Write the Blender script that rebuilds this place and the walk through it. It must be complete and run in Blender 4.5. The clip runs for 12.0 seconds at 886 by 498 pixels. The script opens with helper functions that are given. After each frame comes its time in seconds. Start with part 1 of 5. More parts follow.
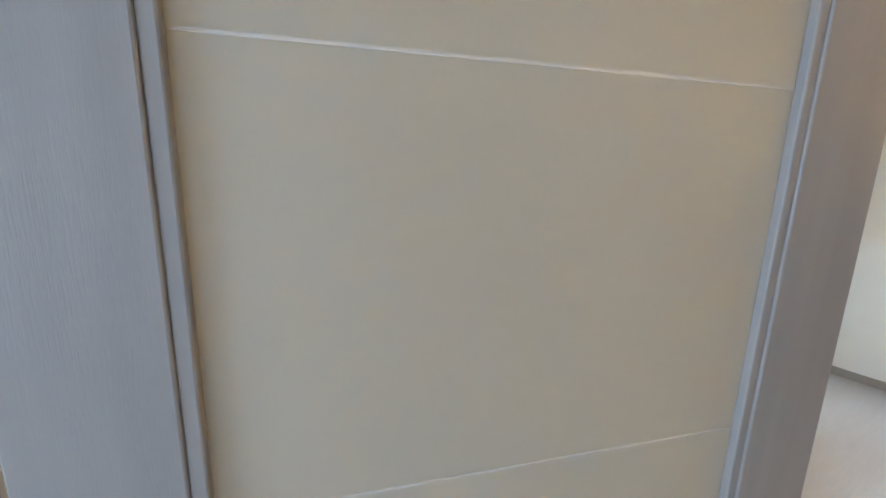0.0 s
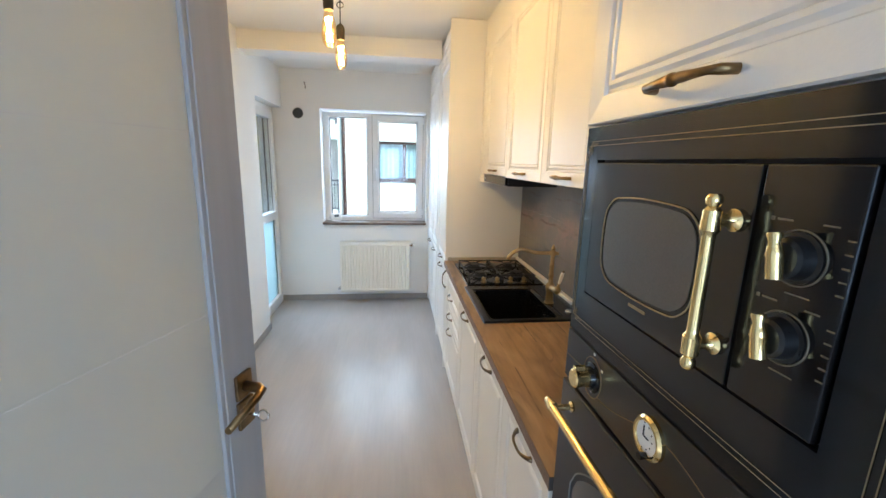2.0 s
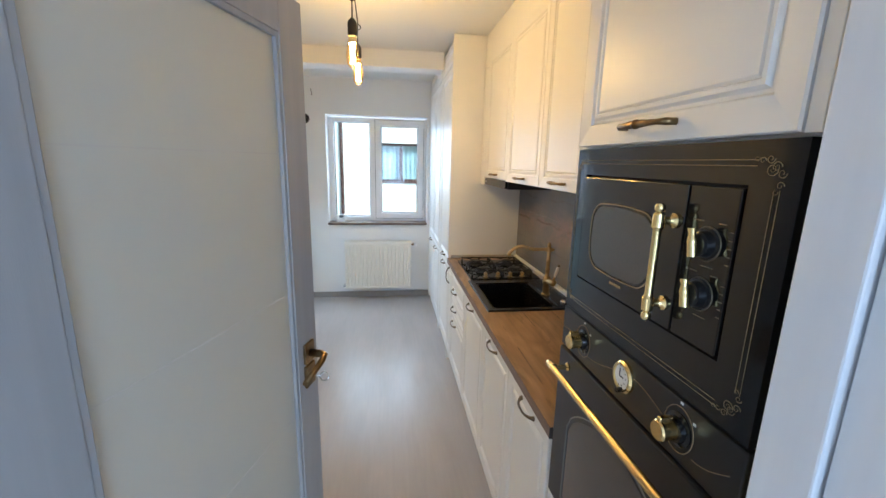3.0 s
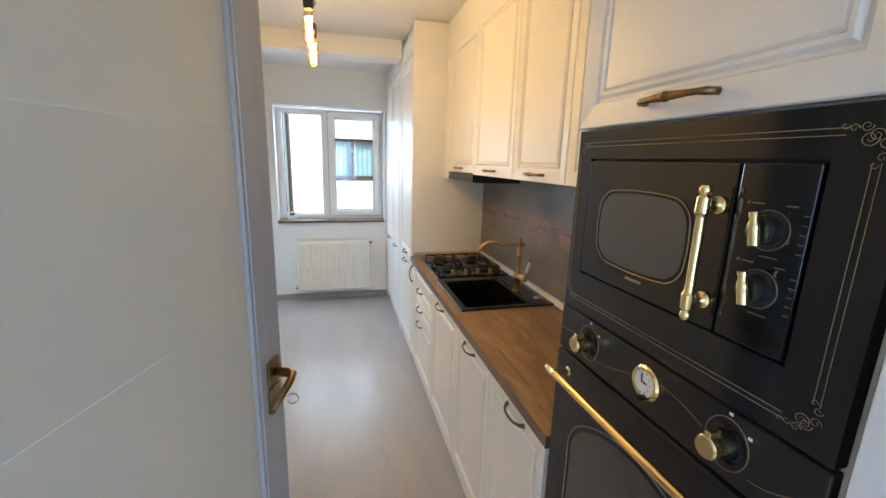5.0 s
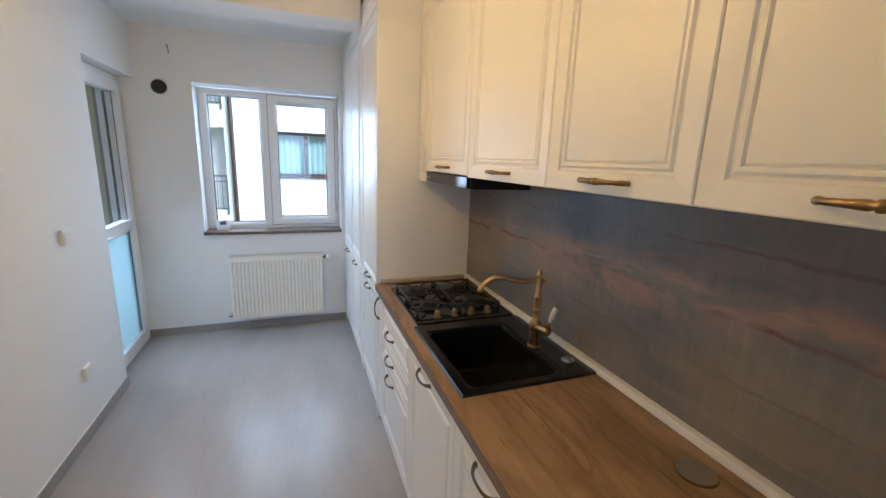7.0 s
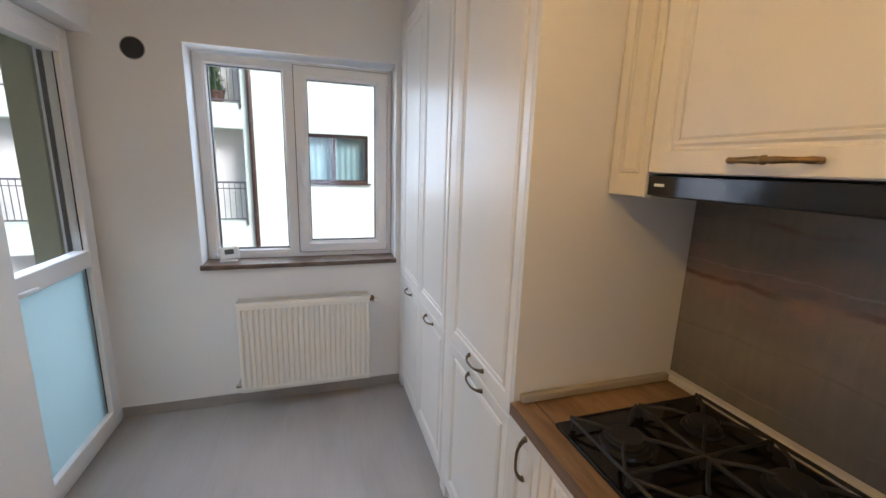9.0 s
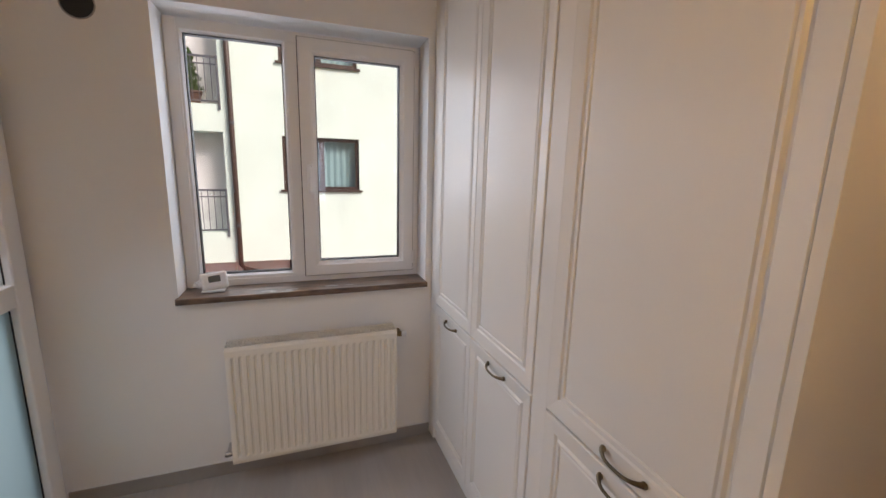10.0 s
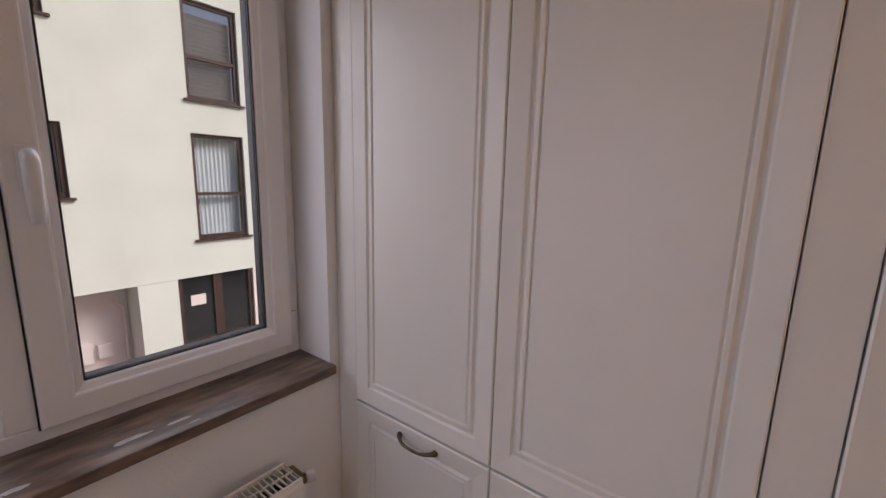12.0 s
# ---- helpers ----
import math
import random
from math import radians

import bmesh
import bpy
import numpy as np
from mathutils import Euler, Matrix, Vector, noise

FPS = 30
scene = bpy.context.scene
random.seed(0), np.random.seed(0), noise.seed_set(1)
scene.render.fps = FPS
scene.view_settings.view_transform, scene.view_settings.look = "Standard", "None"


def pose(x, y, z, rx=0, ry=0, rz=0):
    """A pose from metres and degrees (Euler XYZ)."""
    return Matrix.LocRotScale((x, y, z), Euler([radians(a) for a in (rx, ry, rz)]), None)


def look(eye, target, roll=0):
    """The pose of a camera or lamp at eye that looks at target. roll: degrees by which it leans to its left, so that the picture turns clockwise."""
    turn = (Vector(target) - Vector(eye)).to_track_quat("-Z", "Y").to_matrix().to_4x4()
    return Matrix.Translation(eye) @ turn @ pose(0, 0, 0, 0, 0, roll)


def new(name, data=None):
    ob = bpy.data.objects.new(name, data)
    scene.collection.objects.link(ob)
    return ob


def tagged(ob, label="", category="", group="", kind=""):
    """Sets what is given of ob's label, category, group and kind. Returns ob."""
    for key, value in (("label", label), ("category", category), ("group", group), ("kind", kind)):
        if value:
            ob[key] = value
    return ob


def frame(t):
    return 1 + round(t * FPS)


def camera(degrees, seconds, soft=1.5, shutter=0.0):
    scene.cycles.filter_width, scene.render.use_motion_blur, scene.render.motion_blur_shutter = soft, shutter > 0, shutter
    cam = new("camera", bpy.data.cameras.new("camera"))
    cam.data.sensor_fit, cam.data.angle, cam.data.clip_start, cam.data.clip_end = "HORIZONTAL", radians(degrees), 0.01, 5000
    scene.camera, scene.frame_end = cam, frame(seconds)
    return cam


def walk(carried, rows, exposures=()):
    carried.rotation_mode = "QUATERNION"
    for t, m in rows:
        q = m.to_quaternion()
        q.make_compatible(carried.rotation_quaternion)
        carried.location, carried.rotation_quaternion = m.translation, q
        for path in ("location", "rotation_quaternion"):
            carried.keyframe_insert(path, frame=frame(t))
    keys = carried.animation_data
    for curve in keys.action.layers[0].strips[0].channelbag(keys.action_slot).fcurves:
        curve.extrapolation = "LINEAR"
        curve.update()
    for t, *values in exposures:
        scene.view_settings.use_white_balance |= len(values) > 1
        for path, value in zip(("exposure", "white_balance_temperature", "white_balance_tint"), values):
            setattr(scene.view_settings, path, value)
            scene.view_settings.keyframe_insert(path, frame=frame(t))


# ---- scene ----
cam = camera(95.5, 12.0)
PATH = [
    (0.0, (-0.3, 0.47, 1.632), (-1.962, 1.509, 1.233), 1.4),
    (0.25, (-0.235, 0.405, 1.632), (-1.520, 1.884, 1.230), 1.4),
    (0.5, (-0.165, 0.335, 1.634), (-0.930, 2.138, 1.228), 1.3),
    (0.75, (-0.1, 0.285, 1.638), (-0.389, 2.221, 1.229), 1.3),
    (1.0, (-0.046, 0.254, 1.644), (-0.018, 2.211, 1.230), 1.3),
    (1.5, (-0.071, 0.255, 1.650), (0.097, 2.204, 1.236), 1.5),
    (2.0, (-0.103, 0.163, 1.664), (0.131, 2.105, 1.244), 1.4),
    (2.5, (-0.150, 0.069, 1.693), (0.107, 2.008, 1.276), 1.4),
    (3.0, (-0.210, -0.056, 1.697), (0.055, 1.881, 1.277), 1.3),
    (3.2, (-0.215, -0.108, 1.682), (0.040, 1.833, 1.268), 1.3),
    (4.0, (-0.285, -0.118, 1.664), (0.060, 1.808, 1.250), 1.4),
    (4.8, (-0.294, 0.010, 1.661), (0.129, 1.918, 1.235), 1.4),
    (5.0, (-0.274, 0.091, 1.661), (0.223, 1.981, 1.236), 1.6),
    (5.5, (-0.216, 0.236, 1.656), (0.367, 2.102, 1.233), 1.6),
    (6.0, (-0.198, 0.374, 1.664), (0.444, 2.220, 1.243), 1.8),
    (6.5, (-0.176, 0.618, 1.653), (0.488, 2.457, 1.233), 1.9),
    (7.0, (-0.156, 0.884, 1.653), (0.521, 2.716, 1.224), 2.1),
    (7.2, (-0.140, 1.015, 1.650), (0.537, 2.850, 1.224), 2.1),
    (9.0, (-0.257, 2.238, 1.595), (0.336, 4.104, 1.189), 1.8),
    (9.5, (-0.338, 2.548, 1.572), (0.281, 4.408, 1.177), 1.7),
    (10.0, (-0.406, 2.869, 1.550), (0.270, 4.714, 1.177), 1.4),
    (10.5, (-0.440, 3.205, 1.542), (0.381, 4.995, 1.178), 1.3),
    (11.0, (-0.464, 3.533, 1.563), (0.544, 5.221, 1.193), 1.6),
    (11.5, (-0.488, 3.792, 1.557), (0.778, 5.299, 1.205), 1.5),
    (12.0, (-0.475, 3.956, 1.535), (1.093, 5.151, 1.186), 1.3),
]
EXPOSURES = [(0.0, 0.95, 6100, 12), (0.5, 0.86, 6000, 11), (1.5, 1.05, 5650, 10), (3.0, 0.82, 5500, 11), (5.0, 0.82, 5750, 12), (5.5, 1.06, 5850, 13), (7.0, 0.55, 5350, 14), (9.0, 0.15, 6100, 19), (10.0, -0.2, 7000, 27), (10.5, -0.45, 7350, 25), (11.3, -0.6, 7150, 25), (12.0, -0.8, 7200, 38)]
walk(cam, [(t, look(eye, target, roll)) for t, eye, target, roll in PATH], EXPOSURES)

# ---- world and light ----
world = bpy.data.worlds.new("overcast_sky")
scene.world = world
world.use_nodes = True
wn = world.node_tree
sky = wn.nodes.new("ShaderNodeTexSky")
sky.sky_type = "NISHITA"
sky.sun_disc = False
sky.sun_elevation, sky.sun_rotation = radians(40), radians(140)
sky.air_density, sky.dust_density = 1.0, 4.0
wn.nodes["Background"].inputs["Strength"].default_value = 0.15
wn.links.new(sky.outputs["Color"], wn.nodes["Background"].inputs["Color"])

sun_data = bpy.data.lights.new("sun", "SUN")
sun_data.energy, sun_data.angle, sun_data.color = 4.7, radians(25), (1.0, 0.98, 0.95)
sun = new("sun", sun_data)
sun.matrix_world = look((14, -8, 18), (0, 9, 0))

# daylight in the opening of the window and of the balcony door
def opening_lamp(name, eye, target, w, h, watts, colour=(0.70, 0.85, 1.0), spread=180):
    d = bpy.data.lights.new(name, "AREA")
    d.shape, d.size, d.size_y, d.energy, d.color = "RECTANGLE", w, h, watts, colour
    d.spread = radians(spread)
    new(name, d).matrix_world = look(eye, target)

opening_lamp("window_daylight", (-0.34, 5.45, 1.85), (-0.34, 3.3, 0.45), 1.3, 1.2, 21)
opening_lamp("balcony_daylight", (-1.60, 4.51, 1.15), (0, 3.85, -0.4), 0.68, 1.9, 7.5, spread=125)
# added cool fill from the unseen hall, in an assumed opening
opening_lamp("hall_cool_fill", (-0.3, -2.42, 1.5), (-0.3, 0, 1.4), 1.1, 1.3, 22, (0.58, 0.78, 1.0))


# ---- materials ----
def mat(name, base, rough=0.5, metal=0.0, var=0.08, scale=6.0, bump=0.02, bscale=90.0, stretch=(1, 1, 1), coat=0.0, second=None, spec=0.5):
    m = bpy.data.materials.new(name)
    m.use_nodes = True
    n, l = m.node_tree.nodes, m.node_tree.links
    p = n["Principled BSDF"]
    p.inputs["Metallic"].default_value = metal
    p.inputs["Coat Weight"].default_value = coat
    p.inputs["Coat Roughness"].default_value = 0.06
    p.inputs["Specular IOR Level"].default_value = spec
    tc = n.new("ShaderNodeTexCoord")
    mp = n.new("ShaderNodeMapping")
    mp.inputs["Scale"].default_value = stretch
    l.new(tc.outputs["Object"], mp.inputs["Vector"])
    a = n.new("ShaderNodeTexNoise")
    a.inputs["Scale"].default_value, a.inputs["Detail"].default_value = scale, 6
    l.new(mp.outputs["Vector"], a.inputs["Vector"])
    ramp = n.new("ShaderNodeValToRGB")
    dark = second or [c * (1 - var) for c in base]
    light = [min(1, c * (1 + var)) for c in base]
    ramp.color_ramp.elements[0].color = (*dark, 1)
    ramp.color_ramp.elements[1].color = (*light, 1)
    ramp.color_ramp.elements[0].position, ramp.color_ramp.elements[1].position = 0.3, 0.7
    l.new(a.outputs["Fac"], ramp.inputs["Fac"])
    l.new(ramp.outputs["Color"], p.inputs["Base Color"])
    b = n.new("ShaderNodeTexNoise")
    b.inputs["Scale"].default_value, b.inputs["Detail"].default_value = bscale, 4
    l.new(mp.outputs["Vector"], b.inputs["Vector"])
    mr = n.new("ShaderNodeMapRange")
    mr.inputs["To Min"].default_value, mr.inputs["To Max"].default_value = max(0.02, rough - 0.06), min(1, rough + 0.06)
    l.new(b.outputs["Fac"], mr.inputs["Value"])
    l.new(mr.outputs["Result"], p.inputs["Roughness"])
    if bump:
        bp = n.new("ShaderNodeBump")
        bp.inputs["Strength"].default_value, bp.inputs["Distance"].default_value = min(1, bump * 5), 0.004
        l.new(b.outputs["Fac"], bp.inputs["Height"])
        l.new(bp.outputs["Normal"], p.inputs["Normal"])
    return m


def glass(name, tint=(0.95, 0.98, 0.97), rough=0.0, alpha=0.12):
    """A thin pane: clear light straight through, with a true reflection."""
    m = bpy.data.materials.new(name)
    m.use_nodes = True
    n, l = m.node_tree.nodes, m.node_tree.links
    n.remove(n["Principled BSDF"])
    t, g, mix = n.new("ShaderNodeBsdfTransparent"), n.new("ShaderNodeBsdfGlossy"), n.new("ShaderNodeMixShader")
    lw, pw, mr = n.new("ShaderNodeLayerWeight"), n.new("ShaderNodeMath"), n.new("ShaderNodeMapRange")
    t.inputs["Color"].default_value = (*tint, 1)
    g.inputs["Roughness"].default_value = rough
    lw.inputs["Blend"].default_value = 0.5
    pw.operation = "POWER"
    pw.inputs[1].default_value = 5
    mr.inputs["To Min"].default_value, mr.inputs["To Max"].default_value = 0.03, 0.8
    l.new(lw.outputs["Facing"], pw.inputs[0])
    l.new(pw.outputs["Value"], mr.inputs["Value"])
    l.new(mr.outputs["Result"], mix.inputs["Fac"])
    l.new(t.outputs["BSDF"], mix.inputs[1])
    l.new(g.outputs["BSDF"], mix.inputs[2])
    l.new(mix.outputs["Shader"], n["Material Output"].inputs["Surface"])
    return m


def glow(name, colour, strength):
    m = bpy.data.materials.new(name)
    m.use_nodes = True
    p = m.node_tree.nodes["Principled BSDF"]
    p.inputs["Base Color"].default_value = (*colour, 1)
    p.inputs["Emission Color"].default_value = (*colour, 1)
    p.inputs["Emission Strength"].default_value = strength
    return m


WALL = mat("white_wall_paint", (0.80, 0.80, 0.79), 0.85, var=0.025, scale=1.5, bump=0.03, bscale=140)
CEIL = mat("white_ceiling_paint", (0.80, 0.79, 0.77), 0.9, var=0.02, scale=1.2, bump=0.02, bscale=120)
CAB = mat("white_lacquered_front", (0.80, 0.775, 0.725), 0.38, var=0.015, scale=2.5, bump=0.012, bscale=260)
CARC = mat("white_carcass_board", (0.78, 0.755, 0.70), 0.45, var=0.02, scale=3, bump=0.01, bscale=200)
GAP = mat("dark_joint", (0.05, 0.045, 0.04), 0.9, var=0.1, bump=0)
BASEB = mat("grey_skirting", (0.33, 0.31, 0.29), 0.5, var=0.12, scale=6, bump=0.01)
EDGE = mat("worktop_edge_band", (0.17, 0.10, 0.06), 0.45, var=0.25, scale=9, bump=0.04, bscale=70, stretch=(9, 0.8, 9))
BLACK = mat("black_enamel", (0.006, 0.006, 0.0065), 0.10, var=0.2, bump=0, spec=0.5)
BLACKM = mat("black_matt_enamel", (0.009, 0.009, 0.0095), 0.30, var=0.2, bump=0.004, bscale=400)
IRON = mat("cast_iron", (0.02, 0.02, 0.02), 0.55, var=0.3, bump=0.06, bscale=300)
DARKGLASS = mat("dark_oven_glass", (0.045, 0.045, 0.045), 0.07, var=0.05, bump=0, coat=0.6)
BRASS = mat("polished_brass", (0.86, 0.66, 0.30), 0.16, metal=1.0, var=0.06, bump=0.004, bscale=200)
PRINT = mat("dull_gold_print", (0.15, 0.12, 0.075), 0.5, metal=0.2, var=0.2, bump=0)
GOLDLINE = mat("gold_print", (0.26, 0.19, 0.10), 0.48, metal=0.4, var=0.12, bump=0)
OLDBRASS = mat("antique_bronze", (0.25, 0.165, 0.075), 0.36, metal=1.0, var=0.35, scale=30, bump=0.02, bscale=150)
BRONZE = mat("dark_bronze", (0.14, 0.105, 0.065), 0.33, metal=1.0, var=0.35, scale=30, bump=0.02, bscale=150)
TAPM = mat("aged_brass", (0.50, 0.335, 0.15), 0.30, metal=1.0, var=0.12, scale=14, bump=0.006, bscale=150)
SINK = mat("black_granite_composite", (0.005, 0.005, 0.005), 0.20, var=0.5, scale=500, bump=0.012, bscale=700)
STEEL = mat("brushed_steel", (0.62, 0.62, 0.62), 0.25, metal=1.0, var=0.05, bump=0.01, bscale=200)
PVC = mat("white_pvc_profile", (0.80, 0.80, 0.80), 0.32, var=0.012, scale=2, bump=0.004, bscale=80)
GASKET = mat("black_gasket", (0.02, 0.02, 0.02), 0.7, var=0.1, bump=0)
PANE = glass("window_pane")
SILLM = mat("dark_stone_sill", (0.185, 0.122, 0.085), 0.34, var=0.35, scale=9, bump=0.03, bscale=90, stretch=(1.0, 4, 4), second=(0.055, 0.036, 0.026))
RAD = mat("white_radiator_enamel", (0.80, 0.775, 0.70), 0.3, var=0.012, bump=0.004)
DOORM = mat("grey_white_door_foil", (0.40, 0.39, 0.385), 0.45, var=0.06, scale=5, bump=0.012, bscale=120, stretch=(6, 6, 0.5))
PORC = mat("white_porcelain", (0.82, 0.80, 0.76), 0.15, var=0.02, bump=0)
PLASTIC = mat("white_plastic", (0.78, 0.78, 0.77), 0.4, var=0.02, bump=0)
CORD = mat("black_cord", (0.015, 0.013, 0.012), 0.7, var=0.2, bump=0.05)


def graded(name, stops, stretch, scale, distort, rough, bump_stretch, bump_scale, bump):
    """A laminate: a stretched, distorted noise through several colours, with a finer stretched relief."""
    m = bpy.data.materials.new(name)
    m.use_nodes = True
    n, l = m.node_tree.nodes, m.node_tree.links
    p = n["Principled BSDF"]
    tc, m1, m2 = n.new("ShaderNodeTexCoord"), n.new("ShaderNodeMapping"), n.new("ShaderNodeMapping")
    m1.inputs["Scale"].default_value, m2.inputs["Scale"].default_value = stretch, bump_stretch
    a, f = n.new("ShaderNodeTexNoise"), n.new("ShaderNodeTexNoise")
    a.inputs["Scale"].default_value, a.inputs["Detail"].default_value, a.inputs["Roughness"].default_value, a.inputs["Distortion"].default_value = scale, 5, 0.5, distort
    f.inputs["Scale"].default_value, f.inputs["Detail"].default_value = bump_scale, 5
    for node in (m1, m2):
        l.new(tc.outputs["Object"], node.inputs["Vector"])
    l.new(m1.outputs["Vector"], a.inputs["Vector"])
    l.new(m2.outputs["Vector"], f.inputs["Vector"])
    r = n.new("ShaderNodeValToRGB")
    e = r.color_ramp.elements
    e[0].position, e[0].color = stops[0][0], (*stops[0][1], 1)
    e[1].position, e[1].color = stops[-1][0], (*stops[-1][1], 1)
    for pos, col in stops[1:-1]:
        k = e.new(pos)
        k.color = (*col, 1)
    l.new(a.outputs["Fac"], r.inputs["Fac"])
    mix = n.new("ShaderNodeMix")
    mix.data_type, mix.blend_type = "RGBA", "MULTIPLY"
    mr = n.new("ShaderNodeMapRange")
    mr.inputs["From Min"].default_value, mr.inputs["From Max"].default_value, mr.inputs["To Min"].default_value, mr.inputs["To Max"].default_value = 0.3, 0.7, 0.82, 1.1
    l.new(f.outputs["Fac"], mr.inputs["Value"])
    mix.inputs["Factor"].default_value = 1.0
    l.new(r.outputs["Color"], mix.inputs[6])
    l.new(mr.outputs["Result"], mix.inputs[7])
    l.new(mix.outputs[2], p.inputs["Base Color"])
    p.inputs["Roughness"].default_value = rough
    bp = n.new("ShaderNodeBump")
    bp.inputs["Strength"].default_value, bp.inputs["Distance"].default_value = bump, 0.002
    l.new(f.outputs["Fac"], bp.inputs["Height"])
    l.new(bp.outputs["Normal"], p.inputs["Normal"])
    return m


def node_chain(m):
    """Short helpers to wire extra layers into a material: noise, range, mix and colour of its base."""
    n, l = m.node_tree.nodes, m.node_tree.links
    tc = n.new("ShaderNodeTexCoord")

    def noise_of(stretch, scale, detail=6, rough=0.6, distort=0.0, turn=0.0, shift=(0, 0, 0)):
        mp, t = n.new("ShaderNodeMapping"), n.new("ShaderNodeTexNoise")
        mp.inputs["Scale"].default_value, mp.inputs["Location"].default_value = stretch, shift
        mp.inputs["Rotation"].default_value = (radians(turn), 0, 0)
        t.inputs["Scale"].default_value, t.inputs["Detail"].default_value = scale, detail
        t.inputs["Roughness"].default_value, t.inputs["Distortion"].default_value = rough, distort
        l.new(tc.outputs["Object"], mp.inputs["Vector"])
        l.new(mp.outputs["Vector"], t.inputs["Vector"])
        return t.outputs["Fac"]

    def axis(k):
        sp = n.new("ShaderNodeSeparateXYZ")
        l.new(tc.outputs["Object"], sp.inputs["Vector"])
        return sp.outputs[k]

    def calc(op, a, b=0.0, c=0.0):
        q = n.new("ShaderNodeMath")
        q.operation = op
        for k, v in enumerate((a, b, c)):
            if isinstance(v, (int, float)):
                q.inputs[k].default_value = v
            else:
                l.new(v, q.inputs[k])
        return q.outputs["Value"]

    def span(v, lo, hi, a=0.0, b=1.0):
        q = n.new("ShaderNodeMapRange")
        for k, x in zip(("From Min", "From Max", "To Min", "To Max"), (lo, hi, a, b)):
            q.inputs[k].default_value = x
        l.new(v, q.inputs["Value"])
        return q.outputs["Result"]

    def layer(fac, colour):
        p = n["Principled BSDF"]
        q = n.new("ShaderNodeMix")
        q.data_type = "RGBA"
        l.new(fac, q.inputs["Factor"])
        l.new(p.inputs["Base Color"].links[0].from_socket, q.inputs[6])
        q.inputs[7].default_value = (*colour, 1)
        l.new(q.outputs[2], p.inputs["Base Color"])

    return noise_of, axis, calc, span, layer


def streaked_laminate():
    """Weathered metal print: slate ground, a drifting rosy band, dark rust veins and thin pale scratches."""
    m = graded("weathered_metal_laminate", [(0.30, (0.112, 0.119, 0.134)), (0.44, (0.158, 0.158, 0.164)), (0.56, (0.195, 0.178, 0.168)), (0.72, (0.24, 0.22, 0.198))], (1, 0.7, 1.7), 2.4, 0.8, 0.36, (1, 9, 1.2), 6, 0.06)
    m.node_tree.nodes["Map Range"].inputs["To Min"].default_value = 0.92
    m.node_tree.nodes["Map Range"].inputs["To Max"].default_value = 1.06
    noise_of, axis, calc, span, layer = node_chain(m)
    drift = noise_of((1, 0.9, 0.3), 1.6, 3)
    height = calc("ADD", axis(2), calc("MULTIPLY", calc("SUBTRACT", drift, 0.5), 0.26))
    band = calc("SUBTRACT", 1.0, span(calc("ABSOLUTE", calc("SUBTRACT", height, 1.325)), 0.02, 0.13))
    patch = span(noise_of((1, 2.2, 4.5), 2.6, 7, 0.65, 0.6), 0.42, 0.60)
    layer(calc("MULTIPLY", calc("MULTIPLY", band, patch), 0.85), (0.305, 0.205, 0.188))
    drip = span(noise_of((1, 9, 1.6), 3.0, 6, 0.7), 0.54, 0.66)
    below = calc("SUBTRACT", 1.0, span(calc("ABSOLUTE", calc("SUBTRACT", height, 1.245)), 0.01, 0.06))
    layer(calc("MULTIPLY", calc("MULTIPLY", below, drip), 0.55), (0.29, 0.255, 0.20))
    fine = noise_of((1, 3.0, 14), 2.2, 8, 0.75)
    for z0, width, weight, colour in ((1.297, 0.011, 0.85, (0.105, 0.040, 0.036)), (1.462, 0.009, 0.55, (0.12, 0.055, 0.055)), (1.338, 0.0035, 0.5, (0.36, 0.33, 0.31)), (1.008, 0.004, 0.35, (0.30, 0.29, 0.29)), (1.13, 0.007, 0.35, (0.10, 0.06, 0.055))):
        wobble = calc("ADD", axis(2), calc("ADD", calc("MULTIPLY", calc("SUBTRACT", noise_of((1, 1.5, 0.2), 1.8, 4, 0.6, 0, 0, (0, z0 * 31, 0)), 0.5), 0.07), calc("MULTIPLY", calc("SUBTRACT", fine, 0.5), 0.03)))
        line = calc("SUBTRACT", 1.0, span(calc("ABSOLUTE", calc("SUBTRACT", wobble, z0)), width * 0.25, width))
        gaps = span(noise_of((1, 1.3, 0.5), 2.4, 5, 0.6, 0, 0, (0, z0 * 17, 0)), 0.40, 0.56)
        layer(calc("MULTIPLY", calc("MULTIPLY", line, gaps), weight), colour)
    return m


def satin_glass():
    """Frosted door glass: light scatters through it, its face keeps a soft gloss."""
    m = mat("white_satin_door_glass", (0.80, 0.79, 0.73), 0.17, var=0.02, scale=1.5, bump=0)
    n, l = m.node_tree.nodes, m.node_tree.links
    p = n["Principled BSDF"]
    tr, mix = n.new("ShaderNodeBsdfTranslucent"), n.new("ShaderNodeMixShader")
    l.new(p.inputs["Base Color"].links[0].from_socket, tr.inputs["Color"])
    mix.inputs["Fac"].default_value = 0.5
    l.new(p.outputs["BSDF"], mix.inputs[1])
    l.new(tr.outputs["BSDF"], mix.inputs[2])
    l.new(mix.outputs["Shader"], n["Material Output"].inputs["Surface"])
    return m


